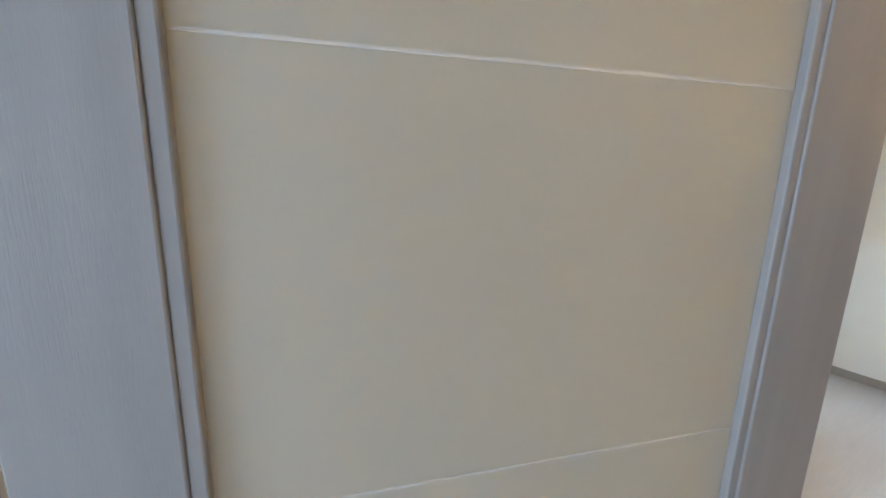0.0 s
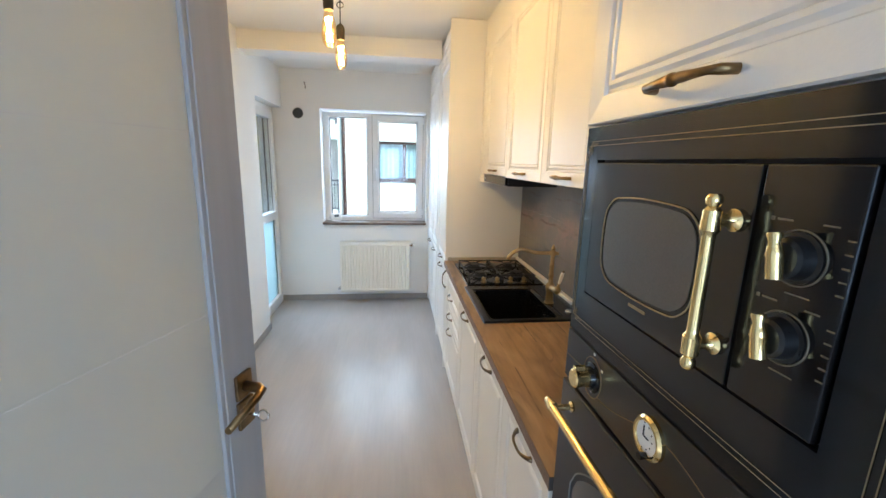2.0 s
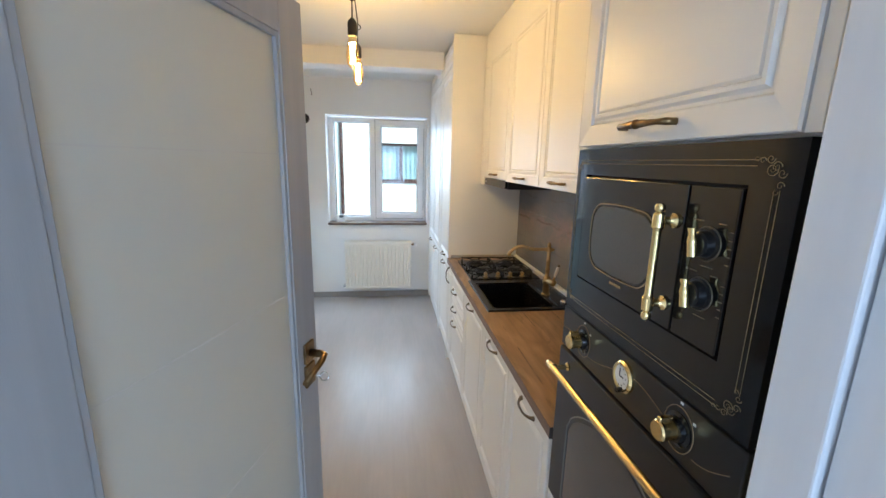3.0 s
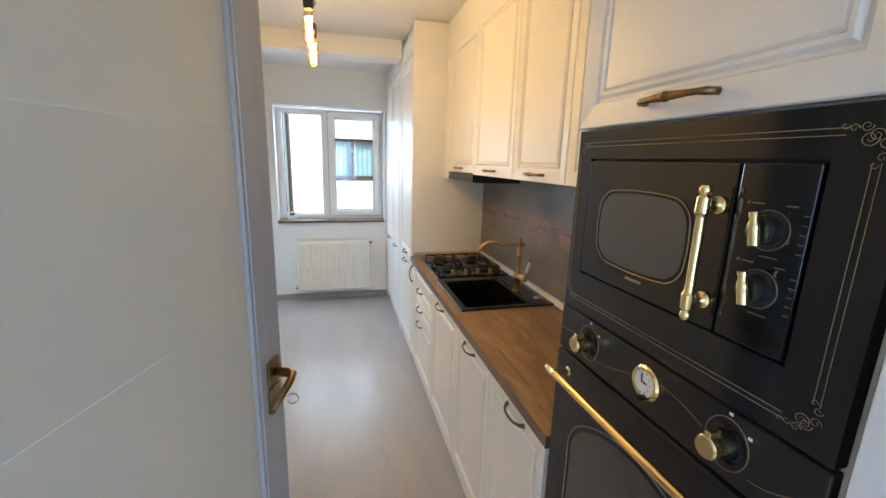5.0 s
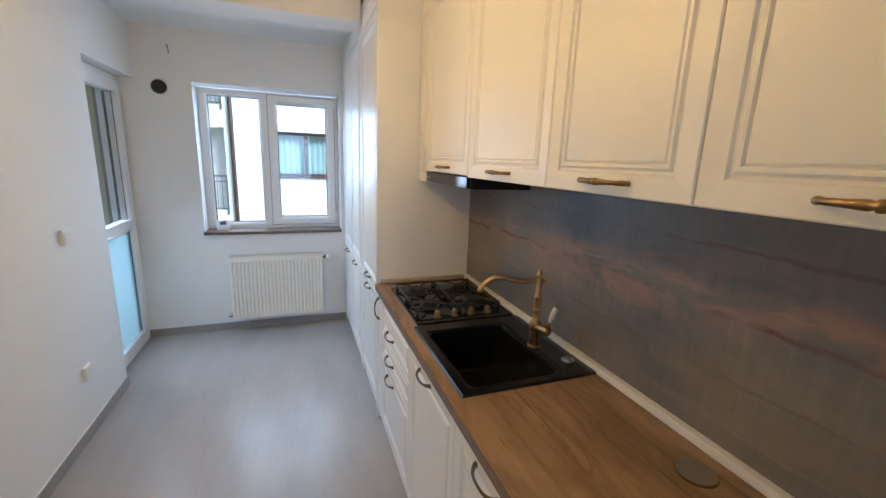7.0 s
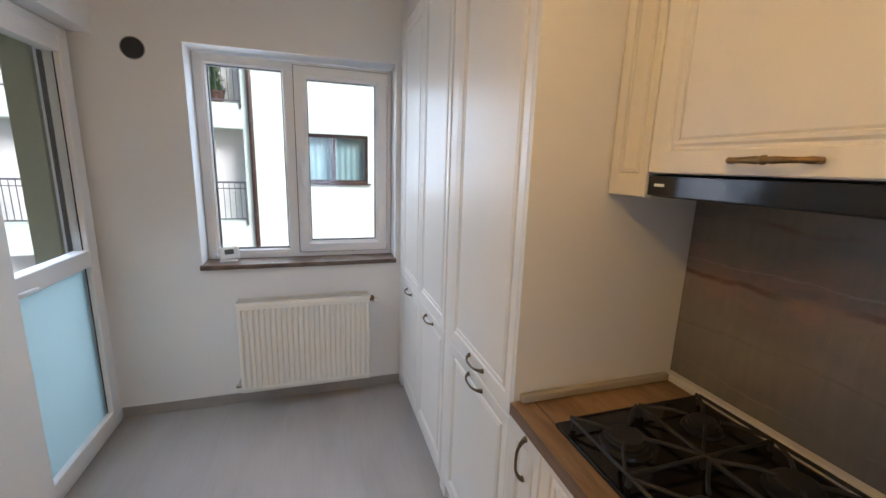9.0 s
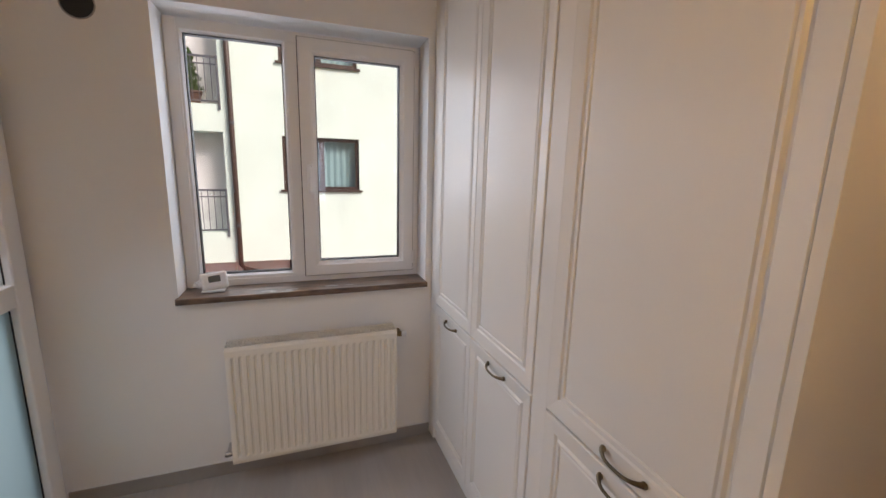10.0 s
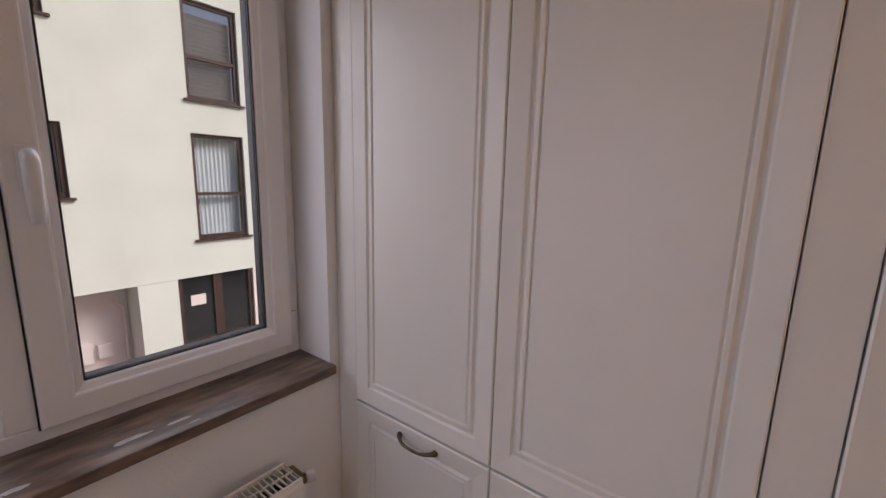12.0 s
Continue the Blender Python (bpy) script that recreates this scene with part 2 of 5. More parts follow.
DOORGLASS = satin_glass()
FLOOR = graded("grey_floor", [(0.30, (0.355, 0.328, 0.305)), (0.5, (0.385, 0.356, 0.334)), (0.72, (0.415, 0.386, 0.365))], (3.0, 0.8, 1), 1.8, 0.3, 0.29, (22, 1.6, 1), 2.5, 0.03)
FLOOR.node_tree.nodes["Map Range"].inputs["To Min"].default_value = 0.965
FLOOR.node_tree.nodes["Map Range"].inputs["To Max"].default_value = 1.03
SPLASH = streaked_laminate()
WOOD = graded("brown_oak_laminate", [(0.28, (0.185, 0.110, 0.056)), (0.42, (0.275, 0.172, 0.089)), (0.55, (0.335, 0.212, 0.110)), (0.72, (0.40, 0.262, 0.142))], (2.6, 0.9, 3), 2.4, 1.6, 0.34, (15, 1.1, 30), 3.4, 0.3)
WOOD.node_tree.nodes["Map Range"].inputs["To Min"].default_value = 0.80

noise_of, axis, calc, span, layer = node_chain(WOOD)
layer(span(noise_of((9, 1.7, 1), 1.6, 7, 0.7, 0.8), 0.58, 0.72, 0.0, 0.5), (0.10, 0.06, 0.034))
# cathedral rings: a bent, stretched distance field, drawn as thin dark lines
rings = calc("SINE", calc("ADD", calc("MULTIPLY", axis(0), 70.0), calc("MULTIPLY", noise_of((2.4, 0.9, 1), 1.5, 3, 0.5, 0.5), 62.0)))
layer(calc("MULTIPLY", span(rings, 0.55, 1.0), span(noise_of((4, 1.2, 1), 1.8, 5, 0.6), 0.42, 0.62, 0.0, 0.38)), (0.09, 0.052, 0.028))
# printed plank joints along the worktop, broken and slightly wavy
for x0 in (0.345, 0.505, 0.671, 0.80):
    bent = calc("ADD", axis(0), calc("MULTIPLY", calc("SUBTRACT", noise_of((1, 1.6, 1), 1.4, 3, 0.5, 0, 0, (0, x0 * 23, 0)), 0.5), 0.022))
    seam = calc("SUBTRACT", 1.0, span(calc("ABSOLUTE", calc("SUBTRACT", bent, x0)), 0.0008, 0.0026))
    layer(calc("MULTIPLY", seam, span(noise_of((1, 1.8, 1), 1.7, 4, 0.6, 0, 0, (x0 * 11, 0, 0)), 0.47, 0.55, 0.0, 0.85)), (0.03, 0.018, 0.012))


# ---- mesh tools ----
def box(bm, x0, x1, y0, y1, z0, z1, bevel=0.0):
    made = bmesh.ops.create_cube(bm, size=1)["verts"]
    for v in made:
        v.co = Vector((x0 + (v.co.x + 0.5) * (x1 - x0), y0 + (v.co.y + 0.5) * (y1 - y0), z0 + (v.co.z + 0.5) * (z1 - z0)))
    if bevel:
        edges = list({e for v in made for e in v.link_edges})
        bmesh.ops.bevel(bm, geom=edges, offset=bevel, segments=2, affect="EDGES", profile=0.5)
    return bm


def boxes(*sizes, bevel=0.0):
    bm = bmesh.new()
    for s in sizes:
        box(bm, *s, bevel=bevel)
    return bm


def holed(u0, u1, v0, v1, w0, w1, holes, place):
    """One plate from w0 to w1 thick with rectangular holes; place turns (u, v, w) into x, y, z."""
    us = sorted({u0, u1, *[h[0] for h in holes], *[h[1] for h in holes]})
    vs = sorted({v0, v1, *[h[2] for h in holes], *[h[3] for h in holes]})
    bm, seen = bmesh.new(), {}

    def at(i, j, w):
        if (i, j, w) not in seen:
            seen[i, j, w] = bm.verts.new(place(us[i], vs[j], w))
        return seen[i, j, w]

    def solid(i, j):
        if not (0 <= i < len(us) - 1 and 0 <= j < len(vs) - 1):
            return False
        mu, mv = (us[i] + us[i + 1]) / 2, (vs[j] + vs[j + 1]) / 2
        return not any(h[0] < mu < h[1] and h[2] < mv < h[3] for h in holes)

    for i in range(len(us) - 1):
        for j in range(len(vs) - 1):
            if not solid(i, j):
                continue
            for w in (w0, w1):
                bm.faces.new((at(i, j, w), at(i + 1, j, w), at(i + 1, j + 1, w), at(i, j + 1, w)))
            for di, dj, p, q in ((-1, 0, (i, j), (i, j + 1)), (1, 0, (i + 1, j), (i + 1, j + 1)), (0, -1, (i, j), (i + 1, j)), (0, 1, (i, j + 1), (i + 1, j + 1))):
                if not solid(i + di, j + dj):
                    bm.faces.new((at(*p, w0), at(*q, w0), at(*q, w1), at(*p, w1)))
    bmesh.ops.recalc_face_normals(bm, faces=bm.faces)
    return bm


def sweep(points, radii, seg=10, closed=False, flat=1.0):
    """A round bar along points; radii one number or one for each point; flat squeezes it across its second axis."""
    bm = bmesh.new()
    pts = [Vector(p) for p in points]
    k = len(pts)
    rad = radii if isinstance(radii, (list, tuple)) else [radii] * k
    rings, side = [], None
    for i, p in enumerate(pts):
        a = pts[(i - 1) % k] if closed or i else p
        b = pts[(i + 1) % k] if closed or i < k - 1 else p
        d = (b - a).normalized()
        if side is None:
            side = d.orthogonal().normalized()
        side = (side - d * side.dot(d)).normalized()
        up = d.cross(side)
        rings.append([bm.verts.new(p + rad[i] * (math.cos(2 * math.pi * j / seg) * side + flat * math.sin(2 * math.pi * j / seg) * up)) for j in range(seg)])
    for i in range(k if closed else k - 1):
        r, s = rings[i], rings[(i + 1) % k]
        for j in range(seg):
            bm.faces.new((r[j], r[(j + 1) % seg], s[(j + 1) % seg], s[j]))
    if not closed:
        bm.faces.new(list(reversed(rings[0])))
        bm.faces.new(rings[-1])
    for f in bm.faces:
        f.smooth = len(f.verts) == 4
    bmesh.ops.recalc_face_normals(bm, faces=bm.faces)
    return bm


def turned(profile, o, d, seg):
    """A turned shape about the axis d from o: (distance along it, radius) pairs."""
    bm = bmesh.new()
    s = d.orthogonal().normalized()
    u = d.cross(s)
    rings = [[bm.verts.new(o + d * h + max(r, 1e-4) * (math.cos(2 * math.pi * j / seg) * s + math.sin(2 * math.pi * j / seg) * u)) for j in range(seg)] for h, r in profile]
    for a, b in zip(rings, rings[1:]):
        for j in range(seg):
            bm.faces.new((a[j], a[(j + 1) % seg], b[(j + 1) % seg], b[j])).smooth = True
    bm.faces.new(list(reversed(rings[0])))
    bm.faces.new(rings[-1])
    bmesh.ops.recalc_face_normals(bm, faces=bm.faces)
    for e in bm.edges:
        if len(e.link_faces) == 2 and e.calc_face_angle(0.0) > radians(38):
            e.smooth = False
    return bm


def join(*bms):
    out = bmesh.new()
    for b in bms:
        me = bpy.data.meshes.new("tmp")
        b.to_mesh(me)
        b.free()
        out.from_mesh(me)
        bpy.data.meshes.remove(me)
    return out


def mesh_of(name, bm, material, smooth=False):
    me = bpy.data.meshes.new(name)
    bm.to_mesh(me)
    bm.free()
    me.materials.append(material)
    if smooth:
        me.shade_smooth()
    return me


def part(name, bm, material, parent, label=""):
    ob = new(name, mesh_of(name, bm, material))
    ob.parent = parent
    return tagged(ob, label)


def thing(name, at, label, category, group=""):
    ob = new(name)
    ob.empty_display_size = 0.05
    ob.location = at
    return tagged(ob, label, category, group)


def single(name, bm, material, label, category, group="", at=(0, 0, 0), kind=""):
    ob = new(name, mesh_of(name, bm, material))
    ob.location = at
    return tagged(ob, label, category, group, kind)


def structure(name, bm, material, label, category):
    return single(name, bm, material, label, category, kind="structure")


def front(y0, y1, z0, z1, sy=0.062, sz=0.066, t=0.02, tiny=False):
    """A profiled cabinet front that faces -x with its back at x=0: frame, two grooves, flat field."""
    bm = bmesh.new()
    k = 0.5 if tiny else 1.0
    rows = [(0, 0, 0), (0, 0, t - 0.003), (0.003, 0.003, t), (sy - 0.010 * k, sz - 0.010 * k, t - 0.0045),
            (sy - 0.006 * k, sz - 0.006 * k, t - 0.0105), (sy, sz, t - 0.0105), (sy + 0.006 * k, sz + 0.006 * k, t - 0.0045),
            (sy + 0.013 * k, sz + 0.013 * k, t - 0.0045), (sy + 0.016 * k, sz + 0.016 * k, t - 0.010), (sy + 0.021 * k, sz + 0.021 * k, t - 0.006)]
    rings = []
    for iy, iz, d in rows:
        rings.append([bm.verts.new((-d, y, z)) for y, z in ((y0 + iy, z0 + iz), (y1 - iy, z0 + iz), (y1 - iy, z1 - iz), (y0 + iy, z1 - iz))])
    for a, b in zip(rings, rings[1:]):
        for j in range(4):
            bm.faces.new((a[j], a[(j + 1) % 4], b[(j + 1) % 4], b[j]))
    bm.faces.new(rings[-1])
    bm.faces.new(list(reversed(rings[0])))
    bmesh.ops.recalc_face_normals(bm, faces=bm.faces)
    return bm


def bow_handle(c, length=0.128, vertical=False, rise=0.023):
    """An arched pull with flared feet, on a front that faces -x; c is the middle of its foot line."""
    pts, rad = [], []
    for i in range(15):
        u = i / 14
        s = (u - 0.5) * length
        h = rise * (1 - abs(2 * u - 1) ** 3.2)
        pts.append((c[0] - 0.004 - h, c[1], c[2] + s) if vertical else (c[0] - 0.004 - h, c[1] + s, c[2] - 0.004 * (1 - abs(2 * u - 1) ** 2)))
        rad.append(0.0042 + 0.0035 * abs(2 * u - 1) ** 4)
    feet = []
    for s in (-0.5, 0.5):
        p = (c[0], c[1], c[2] + s * length) if vertical else (c[0], c[1] + s * length, c[2])
        feet.append(turned([(0, 0.009), (0.004, 0.009), (0.008, 0.006)], Vector(p), Vector((-1, 0, 0)), 12))
    return join(sweep(pts, rad, 10), *feet)


def turned_handle(c, length=0.15):
    """A turned bar with a fat middle and curved-in ends."""
    pts, rad = [], []
    prof = [(0.0, 0.0, 0.008), (0.04, 0.018, 0.0085), (0.10, 0.026, 0.0065), (0.25, 0.029, 0.0075), (0.38, 0.030, 0.0095), (0.44, 0.030, 0.0075), (0.46, 0.030, 0.0115),
            (0.5, 0.030, 0.0115), (0.52, 0.030, 0.0075), (0.56, 0.030, 0.010), (0.7, 0.029, 0.008), (0.9, 0.026, 0.0065), (0.96, 0.018, 0.0085), (1.0, 0.0, 0.008)]
    for u, h, r in prof:
        pts.append((c[0] - 0.001 - h, c[1] + (u - 0.5) * length, c[2]))
        rad.append(0.78 * r)
    return sweep(pts, rad, 12)


# ---- the room ----
XW, XL, YF, YB, ZC, ZS = 0.88, -1.34, 4.95, 0.33, 2.65, 2.62   # right wall, left wall, far wall, door wall, ceiling, lowered ceiling
FX = 0.30                                                      # plane of the cabinet carcass fronts
structure("floor", boxes((-3.2, 2.4, -2.6, 5.2, -0.12, 0.0)), FLOOR, "grey vinyl floor with a soft plank grain", "floor")
structure("ceiling", boxes((-1.6, 1.1, 0.1, 3.98, ZC, ZC + 0.12), (-1.6, 1.1, 3.98, 5.25, ZS, ZC + 0.12)), CEIL, "white painted ceiling, slightly lower by the window", "ceiling")
structure("ceiling_beam", boxes((XL, 0.282, 3.755, 3.985, 2.505, ZC - 0.001)), CEIL, "white painted beam across the ceiling", "beam")
structure("wall_east", boxes((XW, XW + 0.2, YB, 5.25, 0, ZC)), WALL, "white painted wall behind the cabinets", "wall")
WX0, WX1, WZ0, WZ1 = -0.935, 0.255, 0.955, 2.215
structure("wall_north", holed(-1.60, XW, 0, ZC, YF, 5.25, [(WX0, WX1, WZ0 - 0.032, WZ1)], lambda u, v, w: (u, w, v)), WALL, "white painted outer wall with a window opening", "wall")
BY0, BY1, BZ1 = 4.09, 4.93, 2.21
structure("wall_west", boxes((-1.64, XL, YB, BY0, 0, ZC), (-1.64, XL, BY0, YF, BZ1, ZC)), WALL, "white painted wall with a balcony door opening", "wall")
structure("wall_south", boxes((-1.64, -0.68, 0.20, YB, 0, ZC), (0.30, 1.08, 0.20, YB, 0, ZC), (-0.68, 0.30, 0.20, YB, 2.14, ZC)), WALL, "white wall with the kitchen doorway", "wall")
# unseen box that closes the hall; its opening is added for the cool fill
structure("hall_walls", boxes((-1.64, -1.5, -2.4, 0.2, 0, ZC), (0.95, 1.08, -2.4, 0.2, 0, ZC), (-1.64, -0.85, -2.5, -2.4, 0, ZC), (0.25, 1.08, -2.5, -2.4, 0, ZC), (-0.85, 0.25, -2.5, -2.4, 0, 0.85), (-0.85, 0.25, -2.5, -2.4, 2.15, ZC)), WALL, "white plain hall walls, unseen, with an added opening", "wall")
structure("hall_ceiling", boxes((-1.64, 1.08, -2.5, 0.1, ZC, ZC + 0.12)), CEIL, "white hall ceiling, unseen", "ceiling")
structure("baseboard", boxes((XL, XL + 0.010, YB, BY0, 0, 0.07), (-1.44, 0.30, YF - 0.010, YF, 0, 0.07), (-1.44, XL + 0.010, BY0 - 0.0, BY0 + 0.010, 0, 0.07), bevel=0.002), BASEB, "low grey skirting along the walls", "baseboard")
structure("sealant_bead", boxes((XL, XL + 0.007, YB, BY0 - 0.002, 0.0705, 0.0765), (-1.428, 0.29, YF - 0.007, YF, 0.0705, 0.0765), bevel=0.002), PLASTIC, "thin white sealant bead on top of the skirting", "trim")


# ---- kitchen cabinets ----
TOP = 0.915                 # worktop surface
F = FX                      # carcass front; fronts stand 2 cm proud of it


def cabinet(name, y0, y1, z0, z1, x_front, label, group, fronts, tint=CARC):
    """A carcass with its fronts. fronts: (y0, y1, z0, z1, handle) with handle (kind, y, z) or None."""
    c = thing(name, (x_front, y0, z0), label, "cabinet", group)
    part("body", boxes((0.002, XW - 0.006 - x_front, 0.0015, y1 - y0 - 0.0015, 0, z1 - z0)), tint, c)
    for a, b, lo, hi, handle in fronts:
        small = hi - lo < 0.2
        d = part("door" if not small else "drawer_front", front(a - y0 + 0.0015, b - y0 - 0.0015, lo - z0 + 0.0015, hi - z0 - 0.0015, min(0.046 if small else 0.057, 0.24 * (b - a)), 0.034 if small else 0.060, tiny=b - a < 0.2), CAB, c)
        if handle:
            kind, hy, hz = handle
            at = (-0.0195, hy - y0, hz - z0)
            if kind == "bow":
                h = bow_handle(at)
            elif kind == "upright":
                h = bow_handle(at, vertical=True)
            else:
                h = turned_handle(at)
            part("handle", h, OLDBRASS if kind == "turned" else BRONZE, d, "antique bronze pull handle" if kind == "turned" else "dark bronze bow handle")
    return c


BASE = "base cabinets"
cabinet("base_cabinet", 0.972, 1.427, 0.10, TOP - 0.04, F, "white base cabinet with a profiled door and bronze bow handle", BASE, [(0.99, 1.427, 0.105, 0.870, ("bow", 1.185, 0.842))])
cabinet("base_cabinet", 1.427, 1.903, 0.10, TOP - 0.04, F, "white base cabinet with a profiled door and bronze bow handle", BASE, [(1.427, 1.903, 0.105, 0.870, ("bow", 1.675, 0.842))])
cabinet("dishwasher_cabinet", 1.903, 2.435, 0.10, TOP - 0.24, F, "white sink base cabinet with a profiled door under the worktop", BASE, [(1.903, 2.435, 0.105, 0.870, ("bow", 2.21, 0.842))])
cabinet("drawer_cabinet", 2.435, 3.03, 0.10, TOP - 0.06, F, "white three-drawer base cabinet with bronze bow handles", BASE,
        [(2.435, 3.03, 0.690, 0.870, ("bow", 2.80, 0.745)), (2.435, 3.03, 0.548, 0.688, ("bow", 2.80, 0.605)), (2.435, 3.03, 0.105, 0.546, ("bow", 2.80, 0.49))])
cabinet("pull_out_cabinet", 3.03, 3.198, 0.10, TOP - 0.04, F, "narrow white pull-out cabinet with an upright bronze handle", BASE, [(3.03, 3.198, 0.105, 0.870, ("upright", 3.11, 0.79))])
structure("plinth", boxes((F + 0.012, F + 0.03, 0.36, 3.82, 0, 0.099), (F + 0.012, F + 0.03, 3.90, 4.945, 0, 0.099)), CAB, "white kick board under the cabinets", "plinth")

# oven column
col = cabinet("oven_cabinet", 0.362, 0.972, 0.10, ZC - 0.004, F, "tall white cabinet that holds a microwave and an oven", "tall cabinets",
              [(0.365, 0.970, 0.105, 0.705, ("bow", 0.67, 0.66)), (0.386, 0.970, 1.741, 2.47, ("turned", 0.680, 1.775)), (0.386, 0.970, 2.475, ZC - 0.006, None)])

single("filler_strip", boxes((F - 0.016, F - 0.001, 0.364, 0.3845, 1.741, ZC - 0.004), bevel=0.001), CAB, "narrow white filler strip between oven cabinet and door wall", "panel")

# tall cabinets by the window
TALLX = 0.285 + 0.02
TL = "tall cabinets"
t3 = cabinet("tall_cabinet", 3.222, 3.81, 0.10, 2.58, TALLX, "wide tall white cabinet, doors closed, two bronze handles", TL,
             [(3.222, 3.81, 0.105, 0.845, ("bow", 3.50, 0.81)), (3.222, 3.81, 0.850, 2.43, ("bow", 3.50, 0.888)), (3.222, 3.81, 2.435, 2.585, None)])
t2 = cabinet("tall_cabinet", 3.892, 4.38, 0.10, 2.58, TALLX, "tall narrow white cabinet with closed profiled doors", TL,
             [(3.892, 4.38, 0.105, 0.845, ("bow", 4.135, 0.81)), (3.892, 4.38, 0.850, 2.43, None), (3.892, 4.38, 2.435, 2.585, None)])
t1 = cabinet("tall_cabinet", 4.38, 4.862, 0.10, 2.58, TALLX, "tall narrow white cabinet beside the window wall", TL,
             [(4.38, 4.862, 0.105, 0.845, ("bow", 4.61, 0.81)), (4.38, 4.862, 0.850, 2.43, None), (4.38, 4.862, 2.435, 2.585, None)])
single("cover_panel", boxes((TALLX - 0.022, XW - 0.004, 3.200, 3.2205, 0.002, ZC - 0.004), bevel=0.001), CARC, "plain white cover panel on the side of the tall cabinets", "panel")
single("filler_strip", boxes((TALLX - 0.016, TALLX + 0.03, 3.8112, 3.8908, 0.02, 2.59), bevel=0.002), CAB, "white filler strip between the tall cabinets", "panel")
single("filler_strip", boxes((TALLX - 0.016, TALLX + 0.03, 4.8632, YF - 0.003, 0.02, 2.59), bevel=0.002), CAB, "white filler strip against the window wall", "panel")
single("top_filler", boxes((TALLX - 0.010, TALLX + 0.02, 3.2215, YF - 0.003, 2.592, ZS - 0.003)), CAB, "white filler board above the tall cabinets", "panel")

# wall cabinets
UX = 0.552
UP = "wall cabinets"
ubot, utop = 1.585, 2.470
for a, b, hy, lab in ((0.974, 1.428, 1.16, "white wall cabinet with a profiled door beside the oven column"), (1.428, 1.903, 1.66, "white wall cabinet with a profiled door and turned handle"),
                      (1.903, 2.483, 2.19, "white wall cabinet with a profiled door and turned handle")):
    cabinet("wall_cabinet", a, b, ubot, utop, UX, lab, UP, [(a, b, ubot, utop, ("turned", hy, 1.618))])
cabinet("hood_cabinet", 2.483, 3.062, 1.592, utop, UX, "white wall cabinet over the extractor hood", UP, [(2.483, 3.062, 1.592, utop, ("turned", 2.77, 1.622))])
cabinet("corner_wall_cabinet", 3.064, 3.198, 1.53, utop, UX, "narrow white filler cabinet beside the hood", UP, [(3.064, 3.198, 1.53, utop, None)])
single("top_filler", boxes((UX - 0.012, UX + 0.02, 0.974, 3.198, utop + 0.003, ZC - 0.003)), CAB, "white filler board above the wall cabinets", "panel")

# extractor hood
hood = thing("extractor_hood", (UX, 2.49, 1.535), "slim black built-in extractor hood under the wall cabinet", "extractor hood")
part("body", boxes((0.0, 0.30, 0.0, 0.568, 0.0, 0.054), bevel=0.003), BLACKM, hood)
part("glass_front", boxes((-0.018, -0.001, 0.002, 0.566, 0.004, 0.052), bevel=0.002), BLACK, hood, "glossy black front strip")
part("label", boxes((-0.0195, -0.0185, 0.515, 0.545, 0.026, 0.033)), PLASTIC, hood, "small light label")

# worktop with the cut-outs for sink and hob
HY0, HY1, HX0, HX1 = 2.52, 3.065, 0.338, 0.828
SY0, SY1, SX0, SX1 = 1.935, 2.505, 0.315, 0.848
WT0, WT1 = 0.272, XW - 0.002
wt = thing("worktop", (0, 0, TOP - 0.038), "brown oak-look laminate kitchen worktop", "worktop")
c = 0.02
part("slab", holed(WT0 + 0.002, WT1, 0.9745, 3.1985, 0, 0.038, [(SX0 + c, SX1 - c, SY0 + c, SY1 - c), (HX0 + c, HX1 - c, HY0 + c, HY1 - c)], lambda u, v, w: (u, v, w)), WOOD, wt)
part("edge_band", boxes((WT0, WT0 + 0.002, 0.973, 3.1985, 0.0005, 0.0375)), EDGE, wt, "darker edge band along the front")
part("end_cap", boxes((WT0 - 0.001, WT0 + 0.02, 0.9715, 0.9735, 0.0, 0.0385)), GAP, wt, "dark plastic corner cap")
single("upstand", boxes((0.843, XW - 0.002, 0.9745, 3.1985, TOP + 0.001, TOP + 0.028), bevel=0.004), PVC, "white plastic upstand along the backsplash", "upstand")
single("upstand", boxes((WT0 + 0.03, 0.846, 3.178, 3.1985, TOP + 0.001, TOP + 0.026), bevel=0.004), mat("beige_grey_upstand", (0.44, 0.40, 0.34), 0.35, var=0.05), "beige-grey plastic upstand along the cover panel", "upstand")
single("backsplash", boxes((XW - 0.012, XW - 0.001, 0.9745, 3.1985, TOP + 0.029, 1.60)), SPLASH, "brown weathered-metal look backsplash panel", "backsplash")
cap = thing("socket_cap", (0.755, 1.47, TOP), "round flush pop-up socket cover in the worktop", "socket")
part("ring", turned([(0.0, 0.05), (0.002, 0.05), (0.003, 0.047)], Vector((0, 0, 0)), Vector((0, 0, 1)), 32), OLDBRASS, cap)
part("lid", turned([(0.0, 0.046), (0.0036, 0.046), (0.004, 0.044)], Vector((0, 0, 0)), Vector((0, 0, 1)), 32), mat("grey_socket_lid", (0.20, 0.18, 0.155), 0.4, var=0.1, bump=0.01), cap)


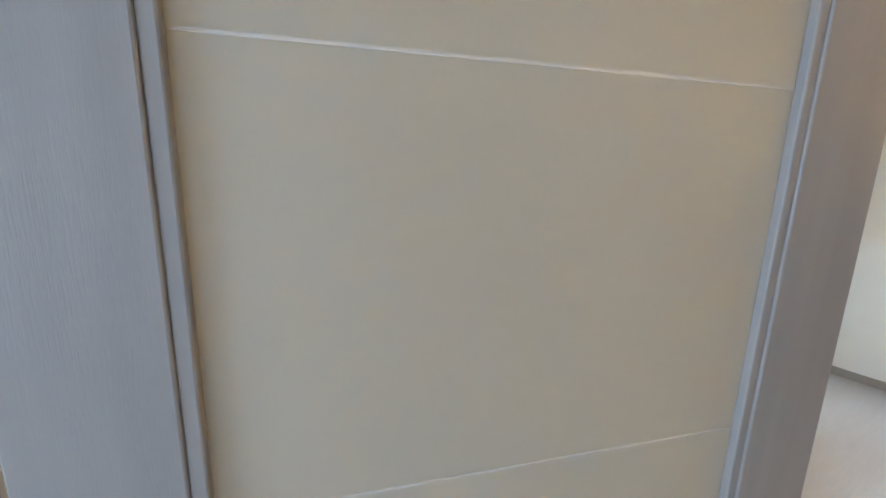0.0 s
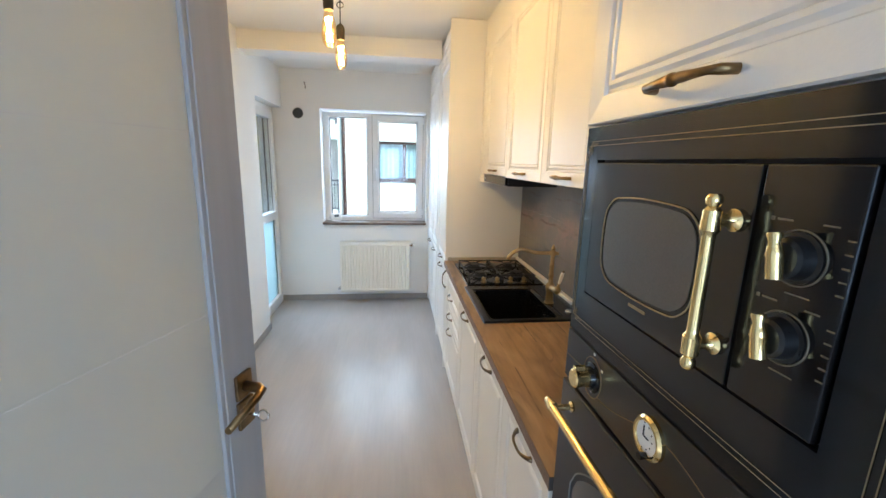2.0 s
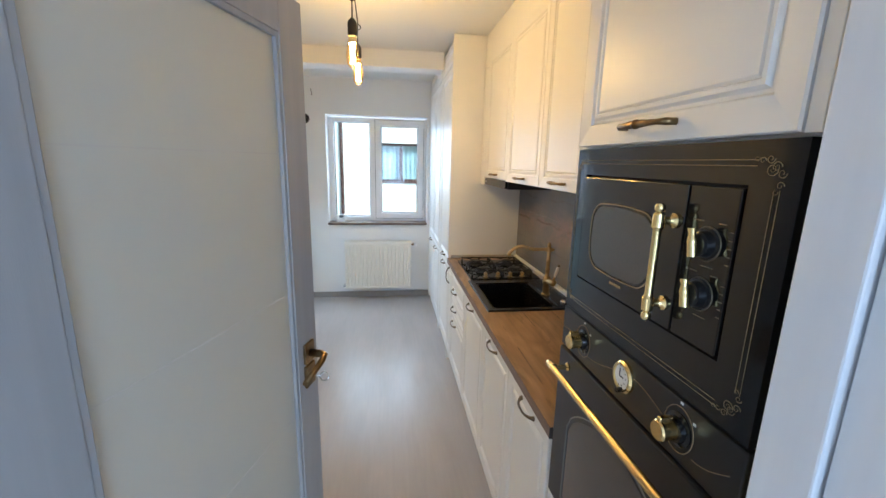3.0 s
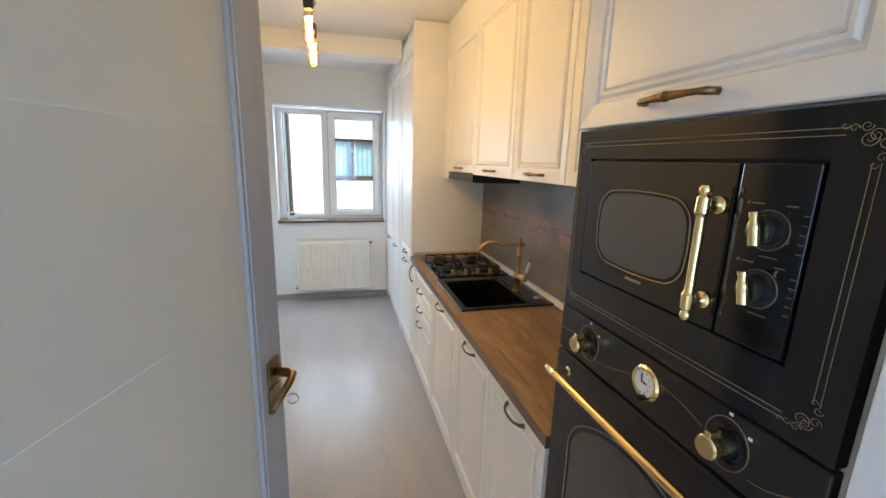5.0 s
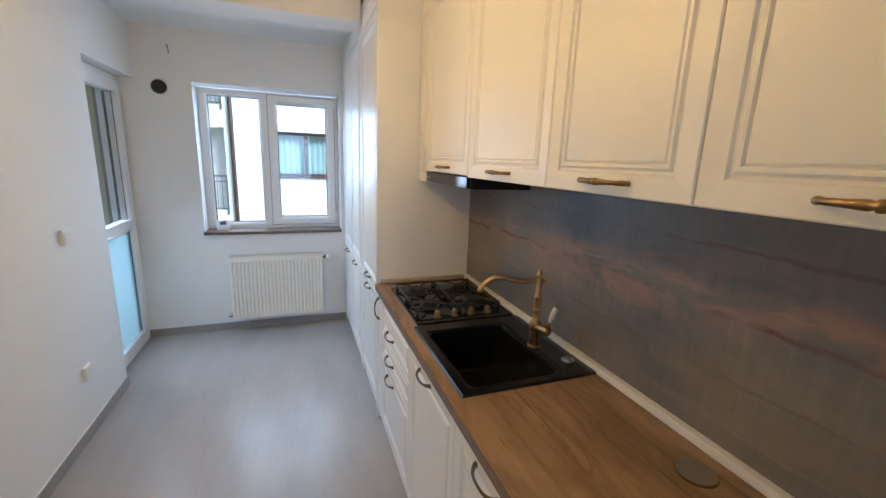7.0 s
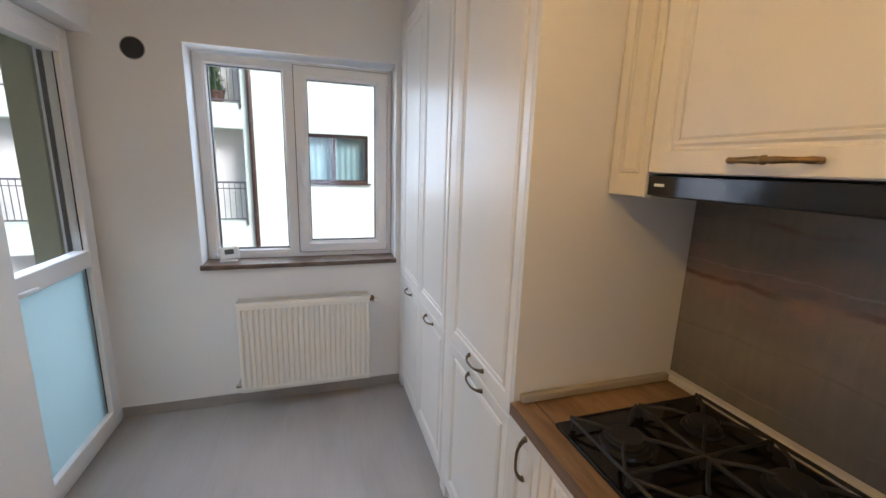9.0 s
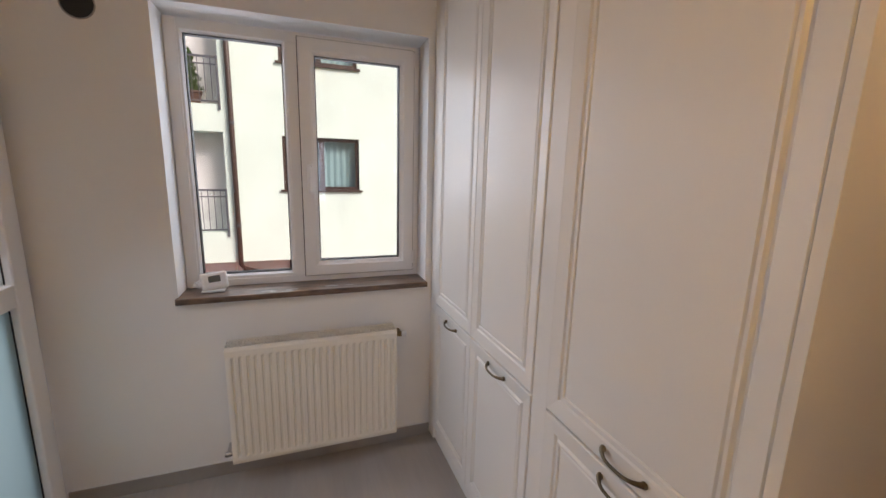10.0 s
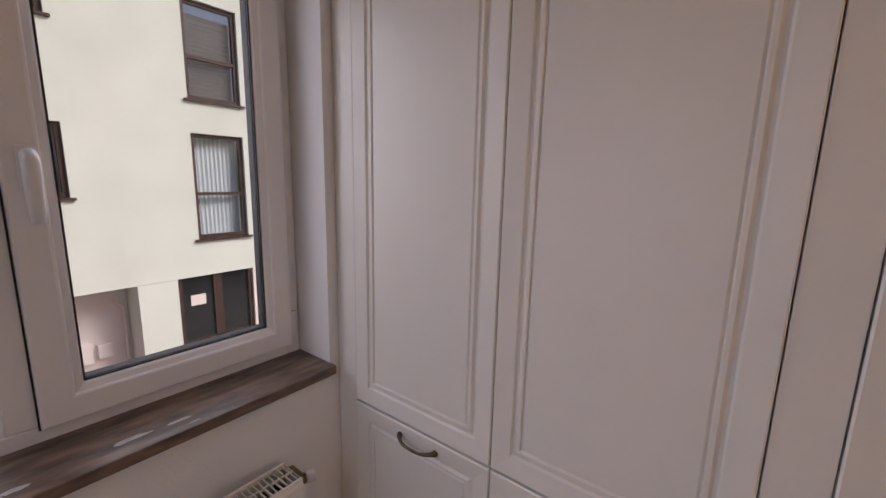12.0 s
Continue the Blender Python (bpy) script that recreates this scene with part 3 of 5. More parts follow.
# ---- sink, tap, hob ----
def basin():
    """Rim, bowl and drainer in one moulded shell."""
    bm = bmesh.new()
    bx0, bx1, by0, by1 = 0.05, 0.39, 0.045, 0.488
    w, h = SX1 - SX0, SY1 - SY0
    outer = [bm.verts.new(v) for v in ((0, 0, 0.001), (w, 0, 0.001), (w, h, 0.001), (0, h, 0.001))]
    rim = [bm.verts.new(v) for v in ((0.006, 0.006, 0.010), (w - 0.006, 0.006, 0.010), (w - 0.006, h - 0.006, 0.010), (0.006, h - 0.006, 0.010))]
    lip = [bm.verts.new(v) for v in ((bx0 - 0.014, by0 - 0.014, 0.010), (bx1 + 0.014, by0 - 0.014, 0.010), (bx1 + 0.014, by1 + 0.014, 0.010), (bx0 - 0.014, by1 + 0.014, 0.010))]
    top = [bm.verts.new(v) for v in ((bx0, by0, 0.003), (bx1, by0, 0.003), (bx1, by1, 0.003), (bx0, by1, 0.003))]
    low = [bm.verts.new(v) for v in ((bx0 + 0.02, by0 + 0.02, -0.19), (bx1 - 0.02, by0 + 0.02, -0.19), (bx1 - 0.02, by1 - 0.02, -0.19), (bx0 + 0.02, by1 - 0.02, -0.19))]
    for a, b in ((outer, rim), (rim, lip), (lip, top), (top, low)):
        for j in range(4):
            bm.faces.new((a[j], a[(j + 1) % 4], b[(j + 1) % 4], b[j]))
    bm.faces.new(low)
    up = [e for e in bm.edges if abs(e.verts[0].co.z - e.verts[1].co.z) > 0.05]
    bmesh.ops.bevel(bm, geom=up + [e for e in bm.edges if all(v in low for v in e.verts)], offset=0.022, segments=3, affect="EDGES", profile=0.5)
    bmesh.ops.recalc_face_normals(bm, faces=bm.faces)
    bmesh.ops.reverse_faces(bm, faces=bm.faces) if bm.faces[0].normal.z < -0.9 else None
    return bm


sink = thing("sink", (SX0, SY0, TOP), "black granite-composite inset sink with one bowl", "sink")
part("basin", basin(), SINK, sink)
part("drain", turned([(0, 0.045), (0.004, 0.045), (0.006, 0.035), (0.003, 0.02)], Vector((0.22, 0.20, -0.189)), Vector((0, 0, 1)), 24), STEEL, sink, "round steel drain")
part("overflow", turned([(0, 0.016), (0.004, 0.016), (0.005, 0.009)], Vector((0.376, 0.20, -0.055)), Vector((-1, 0, 0.1)), 20), STEEL, sink, "round chrome overflow rosette")
part("drain_control", turned([(0, 0.024), (0.006, 0.024), (0.010, 0.020), (0.014, 0.012)], Vector((0.475, 0.10, 0.010)), Vector((0, 0, 1)), 24), STEEL, sink, "chrome drain control knob")
part("drainer_ridge", boxes((0.415, 0.419, 0.06, 0.48, 0.010, 0.0125)), SINK, sink)

TX, TY = 0.735, 2.185
tap = thing("tap", (TX, TY, TOP + 0.010), "antique brass column tap with a swan spout", "tap")
part("base", turned([(0, 0.026), (0.006, 0.026), (0.010, 0.021), (0.03, 0.021), (0.06, 0.019), (0.065, 0.022), (0.075, 0.024), (0.10, 0.024), (0.11, 0.020)], Vector((0, 0, 0)), Vector((0, 0, 1)), 24), TAPM, tap)
part("column", turned([(0.11, 0.0165), (0.116, 0.0125), (0.150, 0.0122), (0.153, 0.0145), (0.159, 0.0145), (0.162, 0.0118), (0.205, 0.0110), (0.208, 0.0132), (0.213, 0.0132), (0.216, 0.0108), (0.262, 0.0104), (0.266, 0.0150), (0.290, 0.0150), (0.296, 0.0085), (0.303, 0.0115), (0.312, 0.0085), (0.325, 0.003)], Vector((0, 0, 0)), Vector((0, 0, 1)), 24), TAPM, tap)
sp = [(-0.005 - 0.0165 * i, 0.0055 * i, 0.278 + z) for i, z in enumerate((0, 0, -0.001, -0.002, -0.003, -0.002, 0.001, 0.006, 0.010, 0.011, 0.008, 0.0, -0.014, -0.034))]
part("spout", sweep(sp + [(sp[-1][0] - 0.003, sp[-1][1], sp[-1][2] - 0.016)], [0.010] * 13 + [0.0115, 0.0125], 14), TAPM, tap, "curved antique brass spout")
part("spout_joint", turned([(-0.03, 0.006), (-0.026, 0.010), (-0.020, 0.008), (-0.010, 0.014), (0.012, 0.014), (0.018, 0.011)], Vector((0, 0, 0.278)), Vector((-0.95, 0.32, 0)), 16), TAPM, tap)
part("valve", turned([(-0.03, 0.012), (-0.024, 0.017), (0.0, 0.019), (0.03, 0.017), (0.036, 0.021), (0.058, 0.021), (0.064, 0.016), (0.07, 0.006)], Vector((0, -0.008, 0.088)), Vector((0.3, -0.95, 0)), 20), TAPM, tap)
lv = part("lever", turned([(0, 0.007), (0.02, 0.006), (0.026, 0.008), (0.03, 0.008)], Vector((0.018, -0.056, 0.10)), Vector((0.12, -0.25, 0.9)), 14), TAPM, tap)
part("grip", turned([(0.03, 0.0075), (0.05, 0.0105), (0.085, 0.0110), (0.102, 0.0085), (0.105, 0.007)], Vector((0.018, -0.056, 0.10)), Vector((0.12, -0.25, 0.9)), 16), PORC, lv, "white porcelain lever grip")
part("grip_cap", turned([(0.105, 0.0072), (0.110, 0.0066), (0.116, 0.003)], Vector((0.018, -0.056, 0.10)), Vector((0.12, -0.25, 0.9)), 14), BRONZE, lv, "dark bronze end cap")

hob = thing("gas_hob", (HX0, HY0, TOP), "black retro four-burner gas hob with brass knobs", "hob")
HW, HL = HX1 - HX0, HY1 - HY0
BURN = mat("dark_burner_metal", (0.055, 0.055, 0.055), 0.36, metal=0.7, var=0.2)
part("plate", boxes((0, HW, 0, HL, 0.001, 0.012), bevel=0.003), BLACK, hob)
for bx, by, r in ((0.12, 0.195, 0.038), (0.12, 0.42, 0.05), (0.37, 0.195, 0.05), (0.37, 0.42, 0.038)):
    bn = part("burner", turned([(0.012, r + 0.012), (0.020, r + 0.010), (0.022, r), (0.032, r), (0.034, r - 0.004)], Vector((bx, by, 0)), Vector((0, 0, 1)), 24), BURN, hob, "dark metal burner ring")
    part("burner_cap", turned([(0.034, r - 0.006), (0.040, r - 0.006), (0.043, r - 0.012)], Vector((bx, by, 0)), Vector((0, 0, 1)), 24), IRON, bn, "black enamel burner cap")
for gx0, gx1, cx in ((0.026, 0.242, 0.12), (0.248, 0.464, 0.37)):
    bars = [sweep([(gx0, 0.095, 0.040), (gx1, 0.095, 0.040), (gx1, 0.512, 0.040), (gx0, 0.512, 0.040)], 0.005, 6, closed=True)]
    for cy in (0.195, 0.42):
        for k in range(4):
            a = math.pi / 4 + k * math.pi / 2
            ex, ey = (gx1 - gx0) / 2 * (1 if math.cos(a) > 0 else -1), 0.10 * (1 if math.sin(a) > 0 else -1)
            bars.append(sweep([(cx + 0.25 * ex, cy + 0.25 * ey, 0.044), (cx + 0.5 * ex, cy + 0.5 * ey, 0.046), ((gx0 + gx1) / 2 + 0.98 * ex, cy + ey, 0.040)], 0.005, 6))
    bars.append(sweep([(gx0, 0.308, 0.040), (gx1, 0.308, 0.040)], 0.005, 6))
    for fx in (gx0 + 0.004, gx1 - 0.004):
        for fy in (0.10, 0.308, 0.507):
            bars.append(turned([(0.012, 0.007), (0.040, 0.005)], Vector((fx, fy, 0)), Vector((0, 0, 1)), 8))
    part("grate", join(*bars), IRON, hob, "black cast-iron pan support")
for i in range(4):
    kx = 0.115 + 0.088 * i
    kn = part("knob", turned([(0.012, 0.019), (0.015, 0.019), (0.017, 0.010), (0.024, 0.010), (0.028, 0.014), (0.038, 0.014), (0.041, 0.011)], Vector((kx, 0.058, 0)), Vector((0, 0, 1)), 20), TAPM, hob, "brass control knob")
    part("pointer", boxes((kx - 0.003, kx + 0.003, 0.044, 0.072, 0.040, 0.045), bevel=0.001), TAPM, kn)


# ---- microwave and oven ----
def loop_line(pts, r, closed=True):
    return sweep(pts, r, 5, closed=closed)


def rounded(y0, y1, z0, z1, rad, x, n=7, belly=0.0):
    """A rounded rectangle in the plane x, its sides bowed out by belly."""
    pts = []
    for cy, cz, a0 in ((y1 - rad, z1 - rad, 0), (y0 + rad, z1 - rad, 90), (y0 + rad, z0 + rad, 180), (y1 - rad, z0 + rad, 270)):
        for i in range(n):
            a = radians(a0 + 90 * i / (n - 1))
            y, z = cy + rad * math.cos(a), cz + rad * math.sin(a)
            pts.append((x, y, z))
    my, mz = (y0 + y1) / 2, (z0 + z1) / 2
    out = []
    for p, q in zip(pts, pts[1:] + pts[:1]):
        steps = 6 if (Vector(p) - Vector(q)).length > 0.04 else 1
        for i in range(steps):
            v = Vector(p).lerp(Vector(q), i / steps)
            fy, fz = (v.y - my) / ((y1 - y0) / 2), (v.z - mz) / ((z1 - z0) / 2)
            out.append((x, v.y + belly * fy * (1 - fz * fz), v.z + belly * fz * (1 - fy * fy)))
    return out


def disc(pts, x_back):
    """A plate with that outline, its face towards -x."""
    bm = bmesh.new()
    a = [bm.verts.new(p) for p in pts]
    b = [bm.verts.new((x_back, p[1], p[2])) for p in pts]
    bm.faces.new(a)
    bm.faces.new(list(reversed(b)))
    for j in range(len(a)):
        bm.faces.new((a[j], b[j], b[(j + 1) % len(a)], a[(j + 1) % len(a)]))
    bmesh.ops.recalc_face_normals(bm, faces=bm.faces)
    return bm


# microwave: local y from 0 (door side of the room) to 0.595, local z from 0
MZ0, MZ1, MY0 = 1.322, 1.736, 0.366
mw = thing("microwave", (0.276, MY0, MZ0), "black retro built-in microwave with brass handle and gold ornament", "microwave")
MH = MZ1 - MZ0
dy0, dy1, dz0, dz1, ds = 0.073, 0.536, 0.092, 0.354, 0.177
def wedge(y0, y1, z0, z1, depth):
    bm = bmesh.new()
    v = [bm.verts.new(p) for z in (z0, z1) for p in ((0, y0, z), (depth, y1, z), (0.022, y1, z), (0.022, y0, z))]
    bm.faces.new(v[:4])
    bm.faces.new(v[4:])
    for j in range(4):
        bm.faces.new((v[j], v[(j + 1) % 4], v[4 + (j + 1) % 4], v[4 + j]))
    bmesh.ops.recalc_face_normals(bm, faces=bm.faces)
    return bm


part("bevelled_edge", wedge(0.5845, 0.598, 0, MH, 0.010), BLACK, mw, "bevelled glossy edge")
part("surround", holed(0, 0.584, 0, MH, 0, 0.022, [(dy0, dy1, dz0, dz1)], lambda u, v, w: (w, u, v)), BLACK, mw, "glossy black surround")
part("recess", boxes((0.014, 0.021, dy0 - 0.001, dy1 + 0.001, dz0 - 0.001, dz1 + 0.001)), GAP, mw)
door_mw = part("door", boxes((-0.003, 0.013, ds + 0.002, dy1 - 0.005, dz0 + 0.005, dz1 - 0.005), bevel=0.002), BLACK, mw, "glossy black microwave door")
panel_mw = part("control_panel", boxes((-0.003, 0.013, dy0 + 0.005, ds - 0.002, dz0 + 0.005, dz1 - 0.005), bevel=0.002), BLACK, mw, "black control panel")
wpts = rounded(0.258, 0.466, 0.151, 0.281, 0.03, -0.0045, belly=0.008)
part("window", disc(wpts, -0.001), mat("grey_mesh_glass", (0.085, 0.083, 0.076), 0.16, var=0.06, scale=300, bump=0.01, bscale=900), door_mw, "dark grey viewing window")
part("window_trim", loop_line([(-0.0045, p[1], p[2]) for p in rounded(0.251, 0.473, 0.145, 0.287, 0.033, 0, belly=0.008)], 0.0013), GOLDLINE, door_mw, "thin gold line round the window")
part("name_bar", boxes((-0.0042, -0.003, 0.335, 0.378, 0.122, 0.127)), GOLDLINE, door_mw)
hy, hx = 0.200, -0.034
bar = part("handle", turned([(0.110, 0.006), (0.114, 0.0085), (0.120, 0.0085), (0.124, 0.006), (0.128, 0.0095), (0.150, 0.0105), (0.154, 0.0075), (0.160, 0.007), (0.268, 0.007), (0.272, 0.0075), (0.276, 0.0105), (0.298, 0.0095), (0.302, 0.006), (0.306, 0.0085), (0.312, 0.0085), (0.316, 0.006)], Vector((hx, hy, 0.0)), Vector((0, 0, 1)), 16), BRASS, door_mw, "polished brass bar handle")
for hz in (0.140, 0.287):
    part("handle_post", turned([(0.0, 0.012), (0.004, 0.013), (0.008, 0.008), (0.016, 0.006), (0.034, 0.006)], Vector((-0.003, hy - 0.0, hz)), Vector((-1, 0, 0)), 16), BRASS, door_mw)
for kz in (0.182, 0.262):
    for dz in (-0.024, -0.012, 0.0, 0.012, 0.024):
        part("printed_mark", boxes((-0.0036, -0.003, 0.0795, 0.086, kz + dz - 0.0008, kz + dz + 0.0008)), PRINT, panel_mw)
    for m0, m1, lo, hi in ((0.136, 0.152, 0.033, 0.035), (0.155, 0.159, 0.032, 0.036), (0.094, 0.108, 0.033, 0.0345), (0.106, 0.130, -0.036, -0.0345)):
        part("printed_mark", boxes((-0.0036, -0.003, m0, m1, kz + lo, kz + hi)), PRINT, panel_mw)
for kz in (0.182, 0.262):
    kd = part("knob", turned([(0.0, 0.025), (0.003, 0.025), (0.004, 0.021), (0.016, 0.019), (0.018, 0.015)], Vector((-0.003, 0.124, kz)), Vector((-1, 0, 0)), 24), BLACKM, mw, "black dial")
    part("dial_ring", loop_line([(-0.0035, 0.124 + 0.0265 * math.cos(radians(12 * i)), kz + 0.0265 * math.sin(radians(12 * i))) for i in range(30)], 0.0012), PRINT, kd)
    part("knob_grip", turned([(-0.022, 0.0070), (-0.002, 0.0070), (0.000, 0.0078), (0.006, 0.0066), (0.012, 0.0050), (0.019, 0.0068), (0.021, 0.0062)], Vector((-0.029, 0.124, kz + 0.003)), Vector((0, 0.18, 1)), 14), BRASS, kd, "brass knob grip")
# gold border lines with scrolled corners
gl = [loop_line([(-0.0008, a, b), (-0.0008, c2, d2)], 0.00055, False) for a, b, c2, d2 in
      ((0.064, MH - 0.026, 0.565, MH - 0.026), (0.064, MH - 0.034, 0.560, MH - 0.034), (0.064, 0.026, 0.565, 0.026), (0.064, 0.034, 0.560, 0.034), (0.026, 0.064, 0.026, MH - 0.064), (0.034, 0.064, 0.034, MH - 0.064), (0.577, 0.05, 0.577, MH - 0.05), (0.571, 0.05, 0.571, MH - 0.05))]
part("border_line", join(*gl), GOLDLINE, mw, "double gold border line")


def curl(cy, cz, sy, sz, ox, oz, r0, turns, flip):
    """One tapering spiral of a printed corner scroll."""
    pts = []
    for i in range(22):
        u = i / 21
        a = flip * 2 * math.pi * turns * u
        r = r0 * (1 - 0.78 * u)
        pts.append((-0.0005, cy + sy * (ox + r * math.cos(a)), cz + sz * (oz + r * math.sin(a))))
    return sweep(pts, [0.0006 - 0.0003 * k / 21 for k in range(22)], 5)


for cy, cz, sy, sz in ((0.044, MH - 0.044, -0.56, 0.56), (0.044, 0.044, -0.56, -0.56), (0.562, MH - 0.048, 0.5, 0.5), (0.562, 0.048, 0.5, -0.5)):
    orn = part("corner_ornament", curl(cy, cz, sy, sz, 0.004, 0.010, 0.016, 1.5, -1), GOLDLINE, mw, "gold scroll ornament")
    for spec in ((0.014, 0.016, 0.013, 1.4, 1), (0.030, 0.002, 0.012, 1.2, -1), (-0.004, 0.034, 0.011, 1.3, -1), (-0.024, 0.030, 0.009, 1.0, 1), (0.030, -0.026, 0.010, 1.1, 1), (0.020, -0.040, 0.008, 0.9, -1), (-0.040, 0.036, 0.008, 0.9, -1)):
        part("scroll", curl(cy, cz, sy, sz, *spec), GOLDLINE, orn)

# oven
OZ0, OZ1 = 0.716, 1.314
ov = thing("oven", (0.279, MY0, OZ0), "black retro built-in oven with brass handle, knobs and clock", "oven")
OH = OZ1 - OZ0
cz0 = OH - 0.112
ctrl = part("control_panel", boxes((0, 0.02, 0, 0.596, cz0, OH), bevel=0.003), BLACKM, ov, "matt black control panel")
odoor = part("door", boxes((-0.004, 0.018, 0.002, 0.594, 0.0, cz0 - 0.006), bevel=0.004), BLACKM, ov, "matt black oven door")
wp = []
for i in range(25):
    u = i / 24
    wp.append((-0.0055, 0.095 + 0.40 * u, 0.27 + 0.105 * math.sin(math.pi * u) ** 0.55))
wp = [(-0.0055, 0.095, 0.06)] + wp + [(-0.0055, 0.495, 0.06)]
part("window", disc(wp, -0.002), DARKGLASS, odoor, "dark arched oven window")
part("window_trim", loop_line([(-0.0055, 0.295 + (p[1] - 0.295) * 1.06, 0.2 + (p[2] - 0.2) * 1.07) for p in wp], 0.0018), mat("grey_print", (0.20, 0.19, 0.17), 0.4, var=0.1, bump=0), odoor, "thin grey line round the window")
hb = part("handle", turned([(0.03, 0.008), (0.034, 0.010), (0.052, 0.010), (0.054, 0.0125), (0.058, 0.0125), (0.060, 0.0092), (0.530, 0.0092), (0.532, 0.0125), (0.536, 0.0125), (0.538, 0.010), (0.562, 0.010), (0.566, 0.008)], Vector((-0.048, 0, cz0 - 0.045)), Vector((0, 1, 0)), 18), BRASS, odoor, "long brass bar handle")
for py in (0.060, 0.534):
    part("handle_post", turned([(0.0, 0.011), (0.004, 0.012), (0.008, 0.007), (0.046, 0.007)], Vector((-0.004, py, cz0 - 0.045)), Vector((-1, 0, 0)), 14), BRASS, odoor)
kzz = cz0 + 0.058
for ky in (0.128, 0.475):
    dl = part("dial", turned([(0.0, 0.030), (0.002, 0.030), (0.004, 0.023), (0.012, 0.021)], Vector((0, ky, kzz)), Vector((-1, 0, 0)), 28), BLACK, ctrl, "black dial plate")
    part("dial_ring", loop_line([(-0.0008, ky + 0.035 * math.cos(radians(12 * i)), kzz + 0.041 * math.sin(radians(12 * i))) for i in range(30)], 0.0009), GOLDLINE, dl)
    part("knob", join(turned([(0.010, 0.018), (0.026, 0.017), (0.030, 0.0185), (0.038, 0.0185), (0.041, 0.016)], Vector((0, ky, kzz)), Vector((-1, 0, 0)), 20), boxes((-0.040, -0.016, ky - 0.005, ky + 0.005, kzz + 0.012, kzz + 0.026), bevel=0.002)), BRASS, dl, "brass oven knob")
    for my, mz3 in ((0.0, 0.0485), (-0.032, 0.030), (0.032, -0.032)):
        part("printed_mark", boxes((-0.0008, 0.0, ky + my - 0.003, ky + my + 0.003, kzz + mz3 - 0.0022, kzz + mz3 + 0.0022)), PORC, dl)
ck = part("clock", turned([(0.0, 0.034), (0.006, 0.034), (0.010, 0.030), (0.010, 0.026), (0.006, 0.0255)], Vector((0, 0.290, kzz + 0.006)), Vector((-1, 0, 0)), 32), BRASS, ctrl, "brass-rimmed oven clock")
part("clock_face", turned([(0.0, 0.0255), (0.0065, 0.0255)], Vector((0, 0.290, kzz + 0.006)), Vector((-1, 0, 0)), 28), PORC, ck, "white clock face")
part("clock_marks", boxes((-0.0078, -0.0070, 0.297, 0.2995, kzz + 0.006, kzz + 0.022), (-0.0078, -0.0070, 0.285, 0.299, kzz + 0.004, kzz + 0.0065), *[(-0.0076, -0.0068, 0.298 + 0.021 * math.cos(radians(a)) - 0.001, 0.298 + 0.021 * math.cos(radians(a)) + 0.001, kzz + 0.006 + 0.021 * math.sin(radians(a)) - 0.001, kzz + 0.006 + 0.021 * math.sin(radians(a)) + 0.001) for a in range(0, 360, 30)]), BLACKM, ck)
part("clock_knob", turned([(0.008, 0.005), (0.020, 0.006)], Vector((0, 0.285, kzz - 0.020)), Vector((-1, 0, 0)), 12), BLACK, ck)
for a, b, rise in ((0.17, 0.262, 0.018), (0.335, 0.45, -0.028), (0.525, 0.595, -0.004), (0.02, 0.09, -0.030)):
    part("printed_line", sweep([(-0.0006, a + (b - a) * i / 12, kzz + rise * math.sin(math.pi * i / 12 * 0.5)) for i in range(13)], 0.0008, 5), GOLDLINE, ctrl)


# ---- window, radiator, sill ----
WY = 5.11       # inner face of the window frame
win = tagged(new("window_1"), "white double pvc window, one sash with a handle", "window", kind="structure")
win.location = (0, WY, 0)
fz0, fz1 = 0.949, 2.205
part("window_frame", boxes((WX0 + 0.002, WX0 + 0.055, 0, 0.07, fz0, fz1), (WX1 - 0.045, WX1 - 0.002, 0, 0.07, fz0, fz1), (WX0 + 0.055, WX1 - 0.045, 0, 0.07, fz0, fz0 + 0.04), (WX0 + 0.055, WX1 - 0.045, 0, 0.07, fz1 - 0.05, fz1), (-0.425, -0.345, 0, 0.07, fz0 + 0.04, fz1 - 0.05), bevel=0.004), PVC, win)


def moulded(x0, x1, z0, z1, rows):
    """A mitred frame swept round a rectangle; rows of (inset, depth) give its section, closed on itself."""
    bm = bmesh.new()
    rings = [[bm.verts.new((x, d, z)) for x, z in ((x0 + i, z0 + i), (x1 - i, z0 + i), (x1 - i, z1 - i), (x0 + i, z1 - i))] for i, d in rows]
    for a, b in zip(rings, rings[1:] + rings[:1]):
        for j in range(4):
            bm.faces.new((a[j], a[(j + 1) % 4], b[(j + 1) % 4], b[j]))
    bmesh.ops.recalc_face_normals(bm, faces=bm.faces)
    return bm


